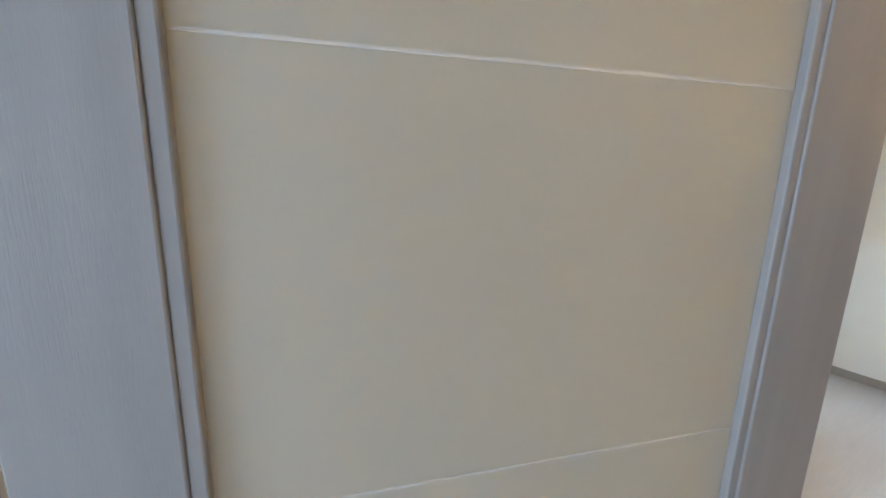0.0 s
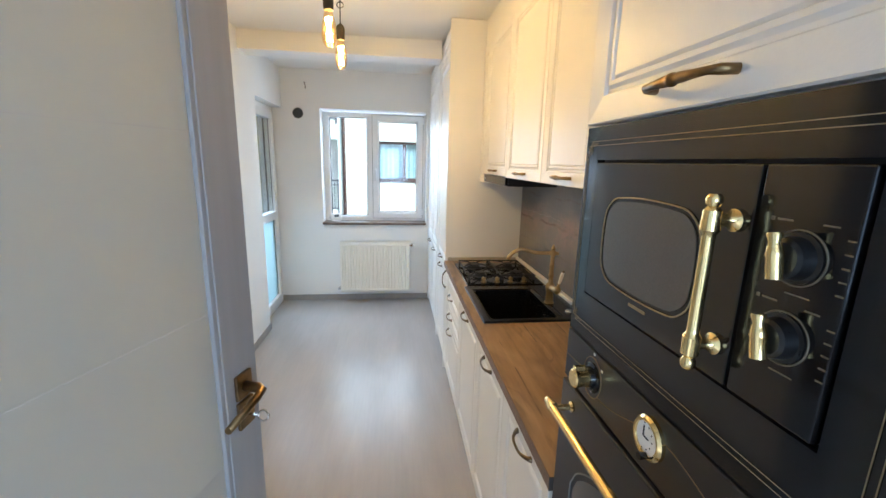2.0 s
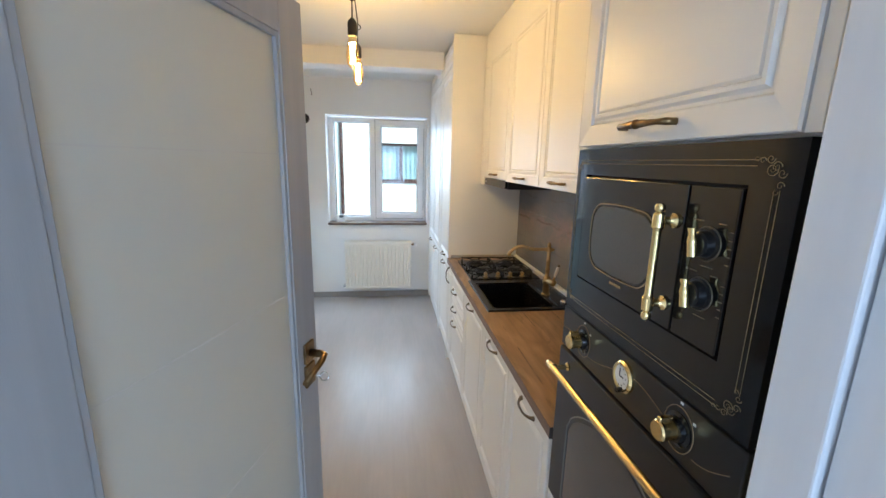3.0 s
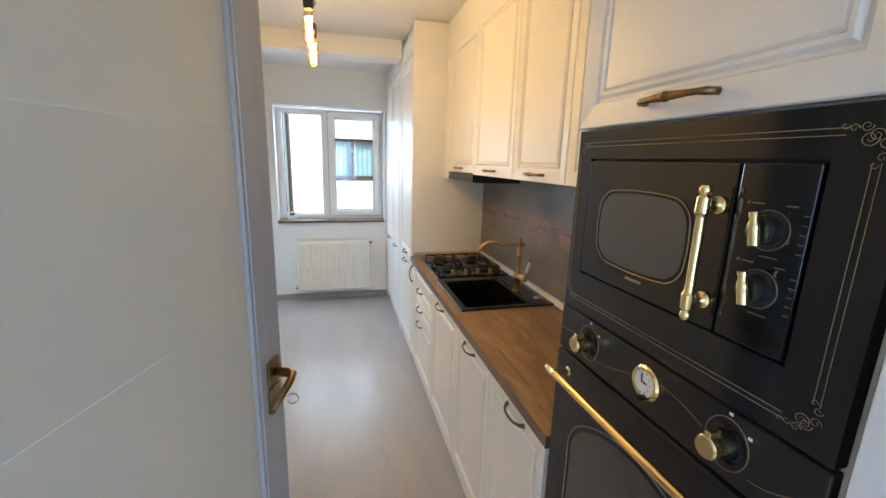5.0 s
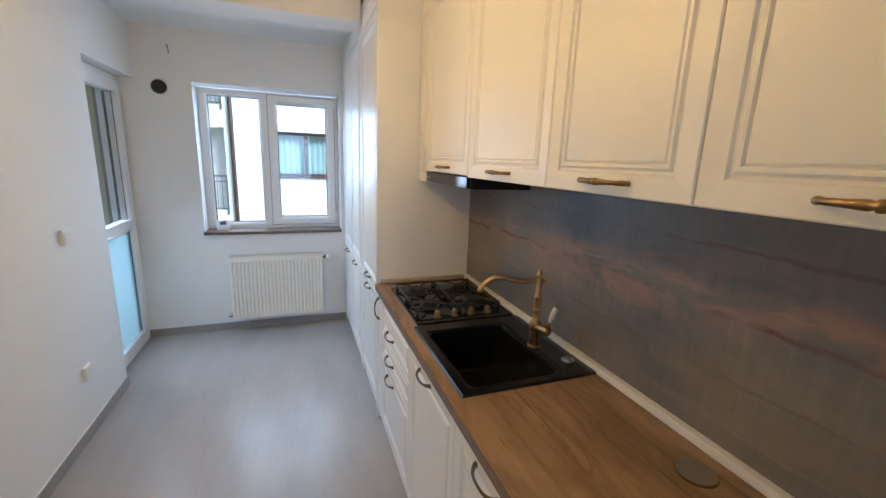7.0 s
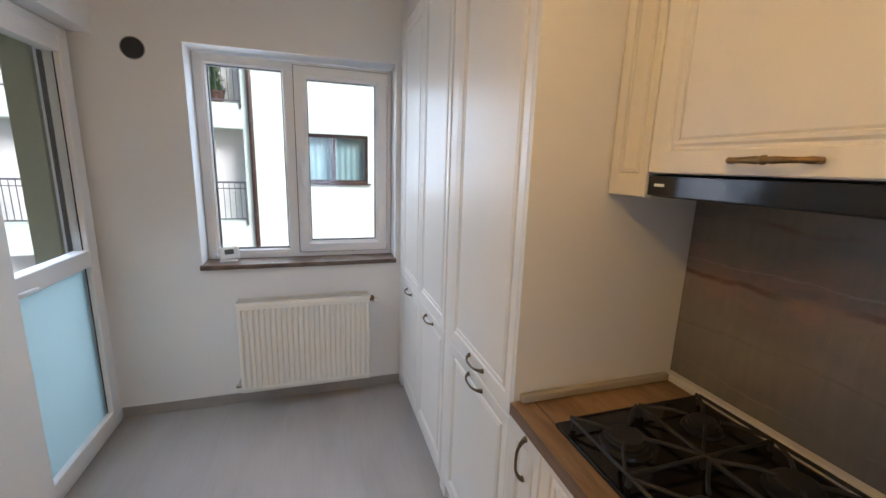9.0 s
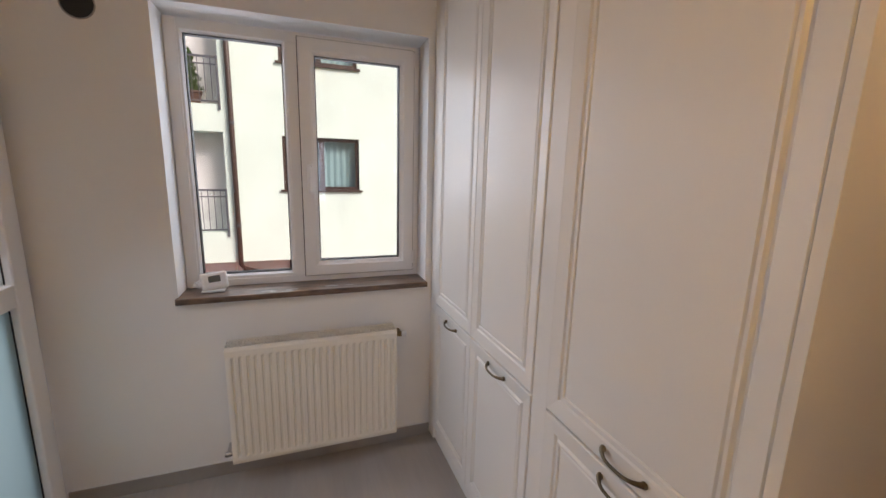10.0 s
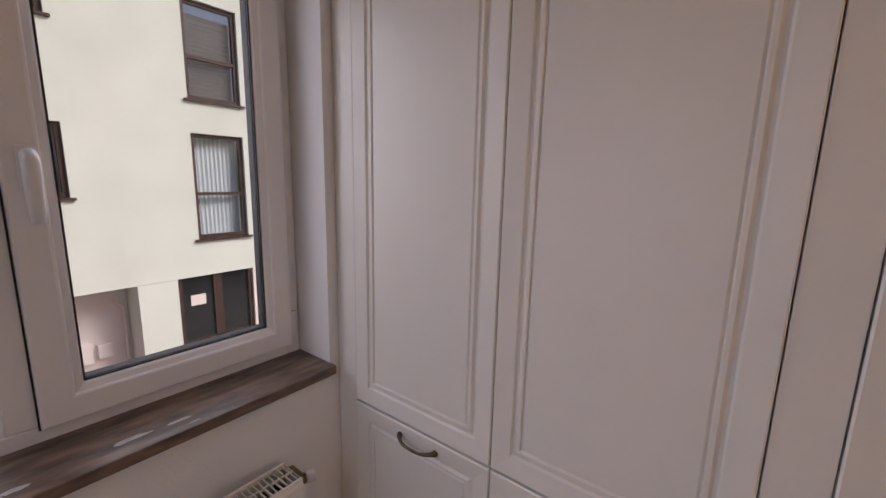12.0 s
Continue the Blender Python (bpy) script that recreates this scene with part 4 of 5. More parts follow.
def sash(x0, x1, z0, z1, w, y, name):
    k = min(0.02, w * 0.35)
    s = part(name, moulded(x0, x1, z0, z1, [(0, y + 0.06), (0, y + 0.005), (0.0015, y + 0.0015), (0.005, y), (w - k - 0.004, y), (w - k, y + 0.0015), (w - k + 0.003, y + 0.006), (w - 0.004, y + 0.012), (w, y + 0.018), (w, y + 0.06)]), PVC, win)
    part("gasket", boxes((x0 + w, x0 + w + 0.004, y + 0.018, y + 0.022, z0 + w, z1 - w), (x1 - w - 0.004, x1 - w, y + 0.018, y + 0.022, z0 + w, z1 - w), (x0 + w, x1 - w, y + 0.018, y + 0.022, z0 + w, z0 + w + 0.004), (x0 + w, x1 - w, y + 0.018, y + 0.022, z1 - w - 0.004, z1 - w)), GASKET, s)
    # added dark lining hides the outer profile, over-lit by the window lamp
    part("outer_dark_lining", boxes((x0 + w, x0 + w + 0.003, y + 0.030, y + 0.0595, z0 + w, z1 - w), (x1 - w - 0.003, x1 - w, y + 0.030, y + 0.0595, z0 + w, z1 - w), (x0 + w, x1 - w, y + 0.030, y + 0.0595, z0 + w, z0 + w + 0.003), (x0 + w, x1 - w, y + 0.030, y + 0.0595, z1 - w - 0.003, z1 - w)), GASKET, s)
    g = part("pane", boxes((x0 + w - 0.004, x1 - w + 0.004, y + 0.024, y + 0.028, z0 + w - 0.004, z1 - w + 0.004)), PANE, s, "clear glass pane")
    g.visible_shadow = False
    return s


sash(WX0 + 0.045, -0.415, fz0 + 0.035, fz1 - 0.03, 0.028, 0.006, "fixed_light")
right = sash(-0.372, WX1 - 0.035, fz0 + 0.036, fz1 - 0.022, 0.078, -0.018, "sash")
part("window_handle", join(boxes((-0.349, -0.319, -0.030, -0.018, 1.49, 1.58), bevel=0.004), sweep([(-0.334, -0.026, 1.555), (-0.334, -0.052, 1.56), (-0.334, -0.060, 1.548), (-0.334, -0.058, 1.45), (-0.334, -0.055, 1.43)], [0.011, 0.014, 0.0145, 0.013, 0.010], 12)), PVC, right, "white window handle")
x0, x1, z0, z1 = -0.372, WX1 - 0.035, fz0 + 0.036, fz1 - 0.022
# thin dark strips on the frame face, close round the sash
part("rebate_line", boxes((x0 - 0.004, x0 - 0.0005, -0.003, -0.0005, z0 - 0.004, z1 + 0.004), (x1 + 0.0005, x1 + 0.004, -0.003, -0.0005, z0 - 0.004, z1 + 0.004), (x0, x1, -0.003, -0.0005, z0 - 0.004, z0 - 0.0005), (x0, x1, -0.003, -0.0005, z1 + 0.0005, z1 + 0.004)), GASKET, right, "thin dark line round the opening sash")
for hz in (1.03, 2.10):
    part("hinge", turned([(0, 0.008), (0.07, 0.008)], Vector((WX1 - 0.030, -0.014, hz)), Vector((0, 0, 1)), 12), PVC, right)
structure("window_sill", boxes((WX0 - 0.008, WX1 + 0.004, YF - 0.030, WY + 0.06, 0.925, 0.954), bevel=0.003), SILLM, "dark brown polished stone window sill with paint stains", "window sill")


def smear(rng, n):
    bm = bmesh.new()
    for k in range(n):
        cx, cy, r = rng.uniform(-0.6, -0.1), rng.uniform(YF - 0.02, YF + 0.03), rng.uniform(0.006, 0.02)
        ring = [bm.verts.new((cx + r * (2.2 if k % 2 else 1.4) * rng.uniform(0.6, 1.1) * math.cos(a), cy + 0.5 * r * rng.uniform(0.6, 1.1) * math.sin(a), 0.9546)) for a in [2 * math.pi * i / 11 for i in range(11)]]
        bm.faces.new(ring)
    return bm


rng = random.Random(4)
single("paint_stain", smear(rng, 9), mat("dried_white_paint", (0.45, 0.42, 0.38), 0.7, var=0.2, scale=40), "dried white paint smears on the stone sill", "stain", kind="stuff")

# thermostat on the sill
th = thing("thermostat", (-0.80, 5.02, 0.955), "white radio thermostat on a stand with clear wrapping", "thermostat")
part("stand", boxes((-0.05, 0.05, -0.028, 0.03, 0.0, 0.010), bevel=0.004), PLASTIC, th)
tb = part("body", boxes((-0.058, 0.058, -0.014, 0.014, 0.0, 0.088), bevel=0.012), PLASTIC, th)
part("display", boxes((-0.026, 0.026, -0.0155, -0.0142, 0.034, 0.066)), mat("grey_lcd", (0.12, 0.13, 0.13), 0.2, var=0.1, bump=0), tb, "dark grey display")
for o in (tb,):
    o.matrix_local = pose(0.010, -0.004, 0.010, -30, -4, 14)
bmw = bmesh.new()
bmesh.ops.create_icosphere(bmw, subdivisions=3, radius=0.036)
for v in bmw.verts:
    v.co = Vector((v.co.x * 1.0 - 0.045, v.co.y * 0.6 + 0.012, v.co.z * 0.6 + 0.034)) * (1 + 0.25 * noise.noise(v.co * 60))
    v.co.z = max(v.co.z, 0.002)
bags = part("wrapping", bmw, mat("crumpled_clear_film", (0.75, 0.76, 0.78), 0.18, var=0.15, scale=30, bump=0.2, bscale=60), th, "crumpled pale plastic wrapping")

# radiator
RX0, RX1, RZ0, RZ1, RYF = -0.745, 0.062, 0.135, 0.735, YF - 0.135
rad = thing("radiator", (RX0, RYF, RZ0), "white ribbed steel panel radiator with a top grille", "radiator")
RW, RH = RX1 - RX0, RZ1 - RZ0
bm = bmesh.new()
nrib = 24
prof = []
for i in range(nrib):
    a = 0.012 + (RW - 0.024) * i / nrib
    p = (RW - 0.024) / nrib
    prof += [(a, 0.0), (a + 0.30 * p, 0.0), (a + 0.48 * p, 0.007), (a + 0.70 * p, 0.007), (a + 0.9 * p, 0.0)]
prof = [(0.0, 0.004)] + prof + [(RW - 0.012, 0.0), (RW, 0.004)]
zs = [(0.0, 0.006), (0.018, 0.0), (0.032, 0.0), (0.045, 1.0), (RH - 0.055, 1.0), (RH - 0.042, 0.0), (RH - 0.016, 0.0), (RH, 0.006)]
grid = []
for z, k in zs:
    grid.append([bm.verts.new((x, (y if 0 < k else 0.0) if k in (0.0, 1.0) else k, z)) for x, y in prof])
for a, b in zip(grid, grid[1:]):
    for j in range(len(prof) - 1):
        bm.faces.new((a[j], a[j + 1], b[j + 1], b[j]))
bmesh.ops.recalc_face_normals(bm, faces=bm.faces)
part("front_panel", bm, RAD, rad)
part("casing", boxes((0.002, RW - 0.002, 0.012, 0.016, 0.006, RH - 0.006), (0.002, RW - 0.002, 0.086, 0.098, 0.006, RH - 0.006), (0.0, 0.0015, 0.006, 0.10, 0.01, RH), (RW - 0.0015, RW, 0.006, 0.10, 0.01, RH)), RAD, rad)
# near-black fin colour stands in for the shade below the grille
part("fins", boxes(*[(0.02 + 0.034 * i, 0.023 + 0.034 * i, 0.018, 0.084, 0.03, RH - 0.03) for i in range(23)]), mat("slot_shade_fin", (0.05, 0.05, 0.048), 0.6, metal=0.6, var=0.2), rad, "convector fins, darkened for the shade inside the slots")
part("top_grille", boxes((0, RW, 0.003, 0.010, RH - 0.004, RH + 0.003), (0, RW, 0.090, 0.098, RH - 0.004, RH + 0.003), (0, RW, 0.048, 0.051, RH - 0.004, RH + 0.003), *[(0.009 + 0.0143 * i, 0.0112 + 0.0143 * i, 0.010, 0.090, RH - 0.004, RH + 0.002) for i in range(56)]), RAD, rad, "slotted white top grille")
for bx in (0.12, RW - 0.12):
    part("bracket", boxes((bx - 0.02, bx + 0.02, 0.098, 0.134, 0.05, RH - 0.08)), RAD, rad)
vx = RW + 0.022
part("valve", join(turned([(-0.026, 0.010), (0.0, 0.012), (0.012, 0.014), (0.02, 0.013)], Vector((RW + 0.024, 0.05, RH - 0.045)), Vector((1, 0, 0)), 14), turned([(0, 0.012), (0.06, 0.012)], Vector((RW + 0.03, 0.05, RH - 0.045)), Vector((0, 1, 0)), 12)), OLDBRASS, rad, "bronze-coloured valve body")
part("valve_cap", turned([(0.0, 0.016), (0.012, 0.017), (0.024, 0.015), (0.026, 0.010)], Vector((RW + 0.038, 0.05, RH - 0.045)), Vector((1, -0.3, 0)), 18), PLASTIC, rad, "white valve cap")
part("return_valve", join(turned([(-0.03, 0.010), (0.0, 0.013), (0.012, 0.013), (0.016, 0.009)], Vector((-0.024, 0.05, 0.03)), Vector((-1, 0, 0)), 14), turned([(0, 0.009), (0.083, 0.009)], Vector((-0.024, 0.05, 0.03)), Vector((0, 1, 0)), 12)), STEEL, rad, "metal return valve")

# wall vent hole, cable, switch, socket
vent = thing("vent_hole", (-1.168, YF, 2.158), "dark round flue duct opening in the wall", "vent")
part("rim", loop_line([(0.056 * math.cos(radians(12 * i)), -0.002, 0.056 * math.sin(radians(12 * i))) for i in range(30)], 0.003), BASEB, vent)
# flat black disc paints the darkness of the hole; the wall isn't cut
part("duct", turned([(0.001, 0.055), (0.003, 0.0545)], Vector((0, 0, 0)), Vector((0, -1, 0)), 32), GASKET, vent, "flat black disc for the dark inside the duct")
single("cable_stub", sweep([(-1.08, YF - 0.001, 2.475), (-1.082, YF - 0.02, 2.478), (-1.075, YF - 0.03, 2.46), (-1.07, YF - 0.028, 2.43), (-1.072, YF - 0.03, 2.41)], 0.006, 8), BASEB, "short white cable stub out of the wall", "cable")


def wall_plate(name, y, z, label, socket):
    w = thing(name, (XL, y, z), label, "socket" if socket else "switch")
    part("frame", boxes((0, 0.020, -0.041, 0.041, -0.041, 0.041), bevel=0.003), PLASTIC, w)
    if socket:
        part("insert", turned([(0.020, 0.026), (0.0235, 0.026), (0.0235, 0.021), (0.0205, 0.020)], Vector((0, 0, 0)), Vector((1, 0, 0)), 24), PLASTIC, w)
        # small black discs paint the dark of the pin holes
        for s in (-0.0095, 0.0095):
            part("pin_hole", turned([(0.0206, 0.0026), (0.0211, 0.0026)], Vector((0, s, 0)), Vector((1, 0, 0)), 10), GASKET, w)
    else:
        part("rocker", boxes((0.020, 0.0235, -0.030, 0.030, -0.030, 0.030), bevel=0.002), PLASTIC, w)


wall_plate("light_switch", 3.57, 1.18, "white square light switch on the wall", False)
wall_plate("wall_socket", 3.565, 0.385, "white wall socket low on the wall", True)

# balcony door
BX = -1.44
bd = tagged(new("door_1"), "white pvc balcony door, clear glass above frosted glass", "door", kind="structure")
bd.location = (BX, 0, 0)
part("door_frame", boxes((-0.07, 0, BY0 + 0.002, BY0 + 0.05, 0.02, BZ1 - 0.004), (-0.07, 0, BY1 - 0.05, BY1 - 0.002, 0.02, BZ1 - 0.004), (-0.07, 0, BY0 + 0.05, BY1 - 0.05, BZ1 - 0.055, BZ1 - 0.004), (-0.07, 0, BY0 + 0.002, BY1 - 0.002, 0.0, 0.05), bevel=0.004), PVC, bd)
a0, a1, b0, b1, mz = BY0 + 0.045, BY1 - 0.045, 0.045, BZ1 - 0.05, 1.05
leafp = part("leaf", boxes((-0.05, 0.018, a0, a0 + 0.085, b0, b1), (-0.05, 0.018, a1 - 0.085, a1, b0, b1), (-0.05, 0.018, a0 + 0.085, a1 - 0.085, b0, b0 + 0.085), (-0.05, 0.018, a0 + 0.085, a1 - 0.085, b1 - 0.085, b1), (-0.05, 0.018, a0 + 0.085, a1 - 0.085, mz - 0.045, mz + 0.045), bevel=0.006), PVC, bd)
FROST = bpy.data.materials.new("frosted_glass")
FROST.use_nodes = True
fn, fl2 = FROST.node_tree.nodes, FROST.node_tree.links
fn.remove(fn["Principled BSDF"])
ftr, fgl, fmx, fno = fn.new("ShaderNodeBsdfTranslucent"), fn.new("ShaderNodeBsdfGlossy"), fn.new("ShaderNodeMixShader"), fn.new("ShaderNodeTexNoise")
fno.inputs["Scale"].default_value = 3
frp = fn.new("ShaderNodeValToRGB")
frp.color_ramp.elements[0].color, frp.color_ramp.elements[1].color = (0.47, 0.56, 0.54, 1), (0.53, 0.61, 0.59, 1)
fl2.new(fno.outputs["Fac"], frp.inputs["Fac"])
fl2.new(frp.outputs["Color"], ftr.inputs["Color"])
fgl.inputs["Roughness"].default_value = 0.25
fmx.inputs["Fac"].default_value = 0.06
fl2.new(ftr.outputs["BSDF"], fmx.inputs[1])
fl2.new(fgl.outputs["BSDF"], fmx.inputs[2])
fl2.new(fmx.outputs["Shader"], fn["Material Output"].inputs["Surface"])
pu = part("pane", boxes((-0.018, -0.014, a0 + 0.08, a1 - 0.08, mz + 0.042, b1 - 0.08)), PANE, leafp, "clear upper pane")
pl = part("frosted_pane", boxes((-0.018, -0.014, a0 + 0.08, a1 - 0.08, b0 + 0.08, mz - 0.042)), FROST, leafp, "pale frosted lower pane")
pu.visible_shadow = pl.visible_shadow = False
part("gasket", boxes((-0.012, -0.008, a1 - 0.089, a1 - 0.085, mz + 0.045, b1 - 0.085), (-0.012, -0.008, a0 + 0.085, a0 + 0.089, mz + 0.045, b1 - 0.085), (-0.012, -0.008, a1 - 0.089, a1 - 0.085, b0 + 0.085, mz - 0.045)), GASKET, leafp)
# dark brown strips paint the shade on the outer side of the leaf
part("outer_shade_strip", boxes((-0.058, -0.0505, a1 - 0.118, a1 - 0.086, mz + 0.046, b1 - 0.086), (-0.058, -0.0505, a1 - 0.118, a1 - 0.086, b0 + 0.086, mz - 0.046)), mat("brown_outer_shade", (0.06, 0.045, 0.035), 0.5, var=0.15), leafp, "dark brown strip for the shaded outer side of the frame")
part("door_handle", join(boxes((0.018, 0.028, a0 + 0.03, a0 + 0.056, 1.0, 1.07), bevel=0.003), sweep([(0.026, a0 + 0.043, 1.04), (0.052, a0 + 0.043, 1.04), (0.056, a0 + 0.055, 1.04), (0.054, a0 + 0.15, 1.035)], 0.009, 12)), PVC, leafp, "white lever handle")


# ---- the kitchen door ----
DH = (-0.625, 0.355)
DANG = 17.0
LW, LT, LH = 0.715, 0.040, 2.05
kd = thing("door_leaf", (DH[0], DH[1], 0.008), "grey-white framed door with satin white glass, standing open", "door")
kd.matrix_world = pose(DH[0], DH[1], 0.008, 0, 0, -DANG)
st = 0.100     # the leaf runs along local y, its seen face is x = 0, thickness towards -x
part("stile", boxes((-LT, 0, 0, st, 0, LH), bevel=0.002), DOORM, kd)
part("stile", boxes((-LT, 0, LW - st, LW, 0, LH), bevel=0.002), DOORM, kd)
part("rail", boxes((-LT, 0, st, LW - st, 0, 0.20), bevel=0.002), DOORM, kd)
part("rail", boxes((-LT, 0, st, LW - st, LH - 0.09, LH), bevel=0.002), DOORM, kd)
part("glass_panel", boxes((-LT * 0.5 - 0.004, -0.012, st - 0.006, LW - st + 0.006, 0.195, LH - 0.085)), DOORGLASS, kd, "glossy white satin glass panel")
part("glazing_bead", boxes((-0.012, -0.002, st, st + 0.012, 0.2, LH - 0.09), (-0.012, -0.002, LW - st - 0.012, LW - st, 0.2, LH - 0.09), (-0.012, -0.002, st + 0.012, LW - st - 0.012, 0.2, 0.212), (-0.012, -0.002, st + 0.012, LW - st - 0.012, LH - 0.102, LH - 0.09), bevel=0.002), DOORM, kd)
LINE = mat("etched_line", (0.80, 0.78, 0.73), 0.12, var=0.04, bump=0)
for ez in (1.70, 1.36, 1.02, 0.68):
    part("etched_line", boxes((-0.0122, -0.0114, st + 0.012, LW - st - 0.012, ez - 0.0013, ez + 0.0013)), LINE, kd, "thin glossy line across the glass")
HZ = 1.178
pz = part("upper_plate", boxes((0, 0.008, LW - 0.075, LW - 0.027, HZ - 0.026, HZ + 0.030), bevel=0.002), OLDBRASS, kd, "square bronze handle plate")
part("lower_plate", boxes((0, 0.008, LW - 0.075, LW - 0.027, HZ - 0.095, HZ - 0.032), bevel=0.002), OLDBRASS, kd, "bronze keyhole plate")
part("lever", sweep([(0.006, LW - 0.051, HZ), (0.040, LW - 0.051, HZ), (0.050, LW - 0.056, HZ - 0.002), (0.053, LW - 0.075, HZ - 0.006), (0.053, LW - 0.165, HZ - 0.022)], [0.011, 0.011, 0.011, 0.0105, 0.009], 12, flat=0.8), OLDBRASS, kd, "angled bronze lever")
key = part("key", join(sweep([(0.006, LW - 0.051, HZ - 0.066), (0.034, LW - 0.051, HZ - 0.066)], 0.003, 8), sweep([(0.046 + 0.012 * math.cos(radians(20 * i)), LW - 0.051 + 0.004 * math.sin(radians(20 * i)), HZ - 0.066 + 0.010 * math.sin(radians(20 * i))) for i in range(18)], 0.0022, 6, closed=True)), STEEL, kd, "steel key in the lock")
structure("door_frame", boxes((-0.68, -0.635, 0.19, 0.345, 0, 2.14), (0.262, 0.30, 0.272, 0.345, 0, 2.14), (0.270, 0.30, 0.19, 0.268, 0, 2.14), (-0.635, 0.262, 0.19, 0.345, 2.09, 2.14), (0.30, 0.36, 0.185, 0.199, 0, 2.16), (-0.74, -0.68, 0.185, 0.199, 0, 2.16), bevel=0.003), mat("white_door_frame", (0.74, 0.74, 0.75), 0.45, var=0.03, bump=0.008, stretch=(6, 6, 0.5)), "white wooden kitchen door frame", "door frame")


# ---- pendant lamps ----
BULBG = glass("amber_bulb_glass", (1.0, 0.86, 0.62))
FIL = glow("glowing_filament", (1.0, 0.58, 0.20), 90)
for i, (px, py) in enumerate(((-0.372, 2.00), (-0.378, 2.42))):
    tip = 2.118
    p = thing("pendant_lamp", (px, py, tip), "bare filament bulb on a black cord, lit", "pendant lamp", "pendant lamps")
    g = part("bulb", turned([(0.0, 0.006), (0.004, 0.017), (0.02, 0.027), (0.05, 0.030), (0.09, 0.027), (0.125, 0.018), (0.142, 0.0145)], Vector((0, 0, 0)), Vector((0, 0, 1)), 20), BULBG, p, "clear tubular glass bulb")
    g.visible_shadow = False
    fl = [(0.015 * math.cos(2.4 * k) * (1 if k % 2 else 0.6), 0.015 * math.sin(2.4 * k), 0.022 + 0.088 * ((k % 2) if k % 4 < 2 else 1 - (k % 2))) for k in range(10)]
    part("filament", sweep(fl, 0.0032, 6), FIL, p, "glowing filament loops")
    part("socket", turned([(0.138, 0.019), (0.15, 0.021), (0.195, 0.021), (0.205, 0.016), (0.215, 0.006)], Vector((0, 0, 0)), Vector((0, 0, 1)), 18), CORD, p, "black lamp socket")
    zt = ZC - tip
    part("cord_ring", sweep([(0.002 + 0.016 * math.cos(radians(20 * k)), 0.006 * math.sin(radians(20 * k)), 0.30 + 0.016 * math.sin(radians(20 * k))) for k in range(18)], 0.0025, 6, closed=True), CORD, p)
    part("cord", sweep([(0, 0, 0.21), (0.002, 0, 0.33), (0.012 - 0.02 * i, 0.01, zt - 0.12), (0.02 - 0.04 * i, 0.04, zt - 0.01)], 0.003, 6), CORD, p)
    part("canopy", turned([(0, 0.045), (-0.018, 0.045), (-0.024, 0.030)], Vector((0.02 - 0.04 * i, 0.04, zt - 0.001)), Vector((0, 0, 1)), 24), CORD, p)
    d = bpy.data.lights.new("bulb_light", "POINT")
    d.energy, d.color, d.shadow_soft_size = 7.4, (1.0, 0.575, 0.115), 0.035
    new("bulb_light", d).location = (px, py, tip + 0.07)
# weak warm fill for the unseen hall, with an added lamp body above
hl = bpy.data.lights.new("hall_warm_fill", "POINT")
hl.energy, hl.color, hl.shadow_soft_size = 1.5, (1.0, 0.85, 0.68), 0.12
new("hall_warm_fill", hl).location = (-0.2, -1.3, 2.45)
added_lamp = thing("added_hall_lamp", (-0.2, -1.3, 2.60), "plain white round ceiling lamp added in the unseen hall", "ceiling lamp")
part("base", turned([(0.0, 0.14), (0.118, 0.15)], Vector((0, 0, 0)), Vector((0, 0, 1)), 24), PLASTIC, added_lamp)


# ---- outside ----
GZ = -2.75
FY = 12.0
FAC = mat("cream_render", (0.68, 0.80, 0.73), 0.9, var=0.07, scale=1.2, bump=0.03, bscale=30)
GREY = mat("white_recess_render", (0.80, 0.79, 0.77), 0.9, var=0.06, scale=1.5, bump=0.05)
BROWN = mat("brown_window_profile", (0.05, 0.026, 0.019), 0.5, var=0.2, bump=0.01)
RAIL = mat("dark_grey_rail", (0.09, 0.095, 0.11), 0.5, var=0.2, bump=0.01)
WHITECURT = mat("white_net_curtain", (0.60, 0.68, 0.76), 0.8, var=0.06, scale=3, stretch=(14, 1, 0.5), bump=0.05)
# teal curtain colour stands in for sky reflected in the panes
CURT = mat("sky_tinted_curtain", (0.28, 0.40, 0.43), 0.8, var=0.06, scale=3, stretch=(14, 1, 0.5), bump=0.05)
structure("ground", boxes((-60, 60, 5.3, 90, GZ - 0.3, GZ)), mat("grey_paving", (0.27, 0.265, 0.25), 0.85, var=0.25, scale=2.5, bump=0.1), "grey paved yard between the buildings", "ground")

bld = thing("apartment_building", (0, FY, GZ), "cream rendered apartment building with brown windows", "building")
Z = lambda z: z - GZ
OPEN = [(-0.63, 0.93, 1.12, 2.21), (-0.63, 0.91, 3.64, 4.74), (2.63, 3.56, 2.80, 4.45), (2.63, 3.56, 0.31, 2.22), (-0.63, 0.92, 6.2, 7.3), (2.63, 3.56, 5.4, 7.0), (5.6, 7.0, 0.5, 2.0), (5.6, 7.0, 3.2, 4.7)]


part("wall", holed(-1.70, 9.0, -0.38, 9.0, 0, 0.3, OPEN, lambda u, v, w: (u, w, Z(v))), FAC, bld)
part("wall", boxes((-1.70, 1.62, 0.7, 1.5, 0, Z(-0.38)), (3.60, 9.0, 0, 1.5, 0, Z(-0.38)), (-12, -1.70, 0.5, 1.5, 0, Z(9)), (-1.70, 9.0, 0.31, 1.5, Z(-0.37), Z(-0.33))), GREY, bld, "pale recessed ground floor wall")
part("wall", boxes((1.62, 2.22, 0, 1.5, 0, Z(-0.385))), FAC, bld)
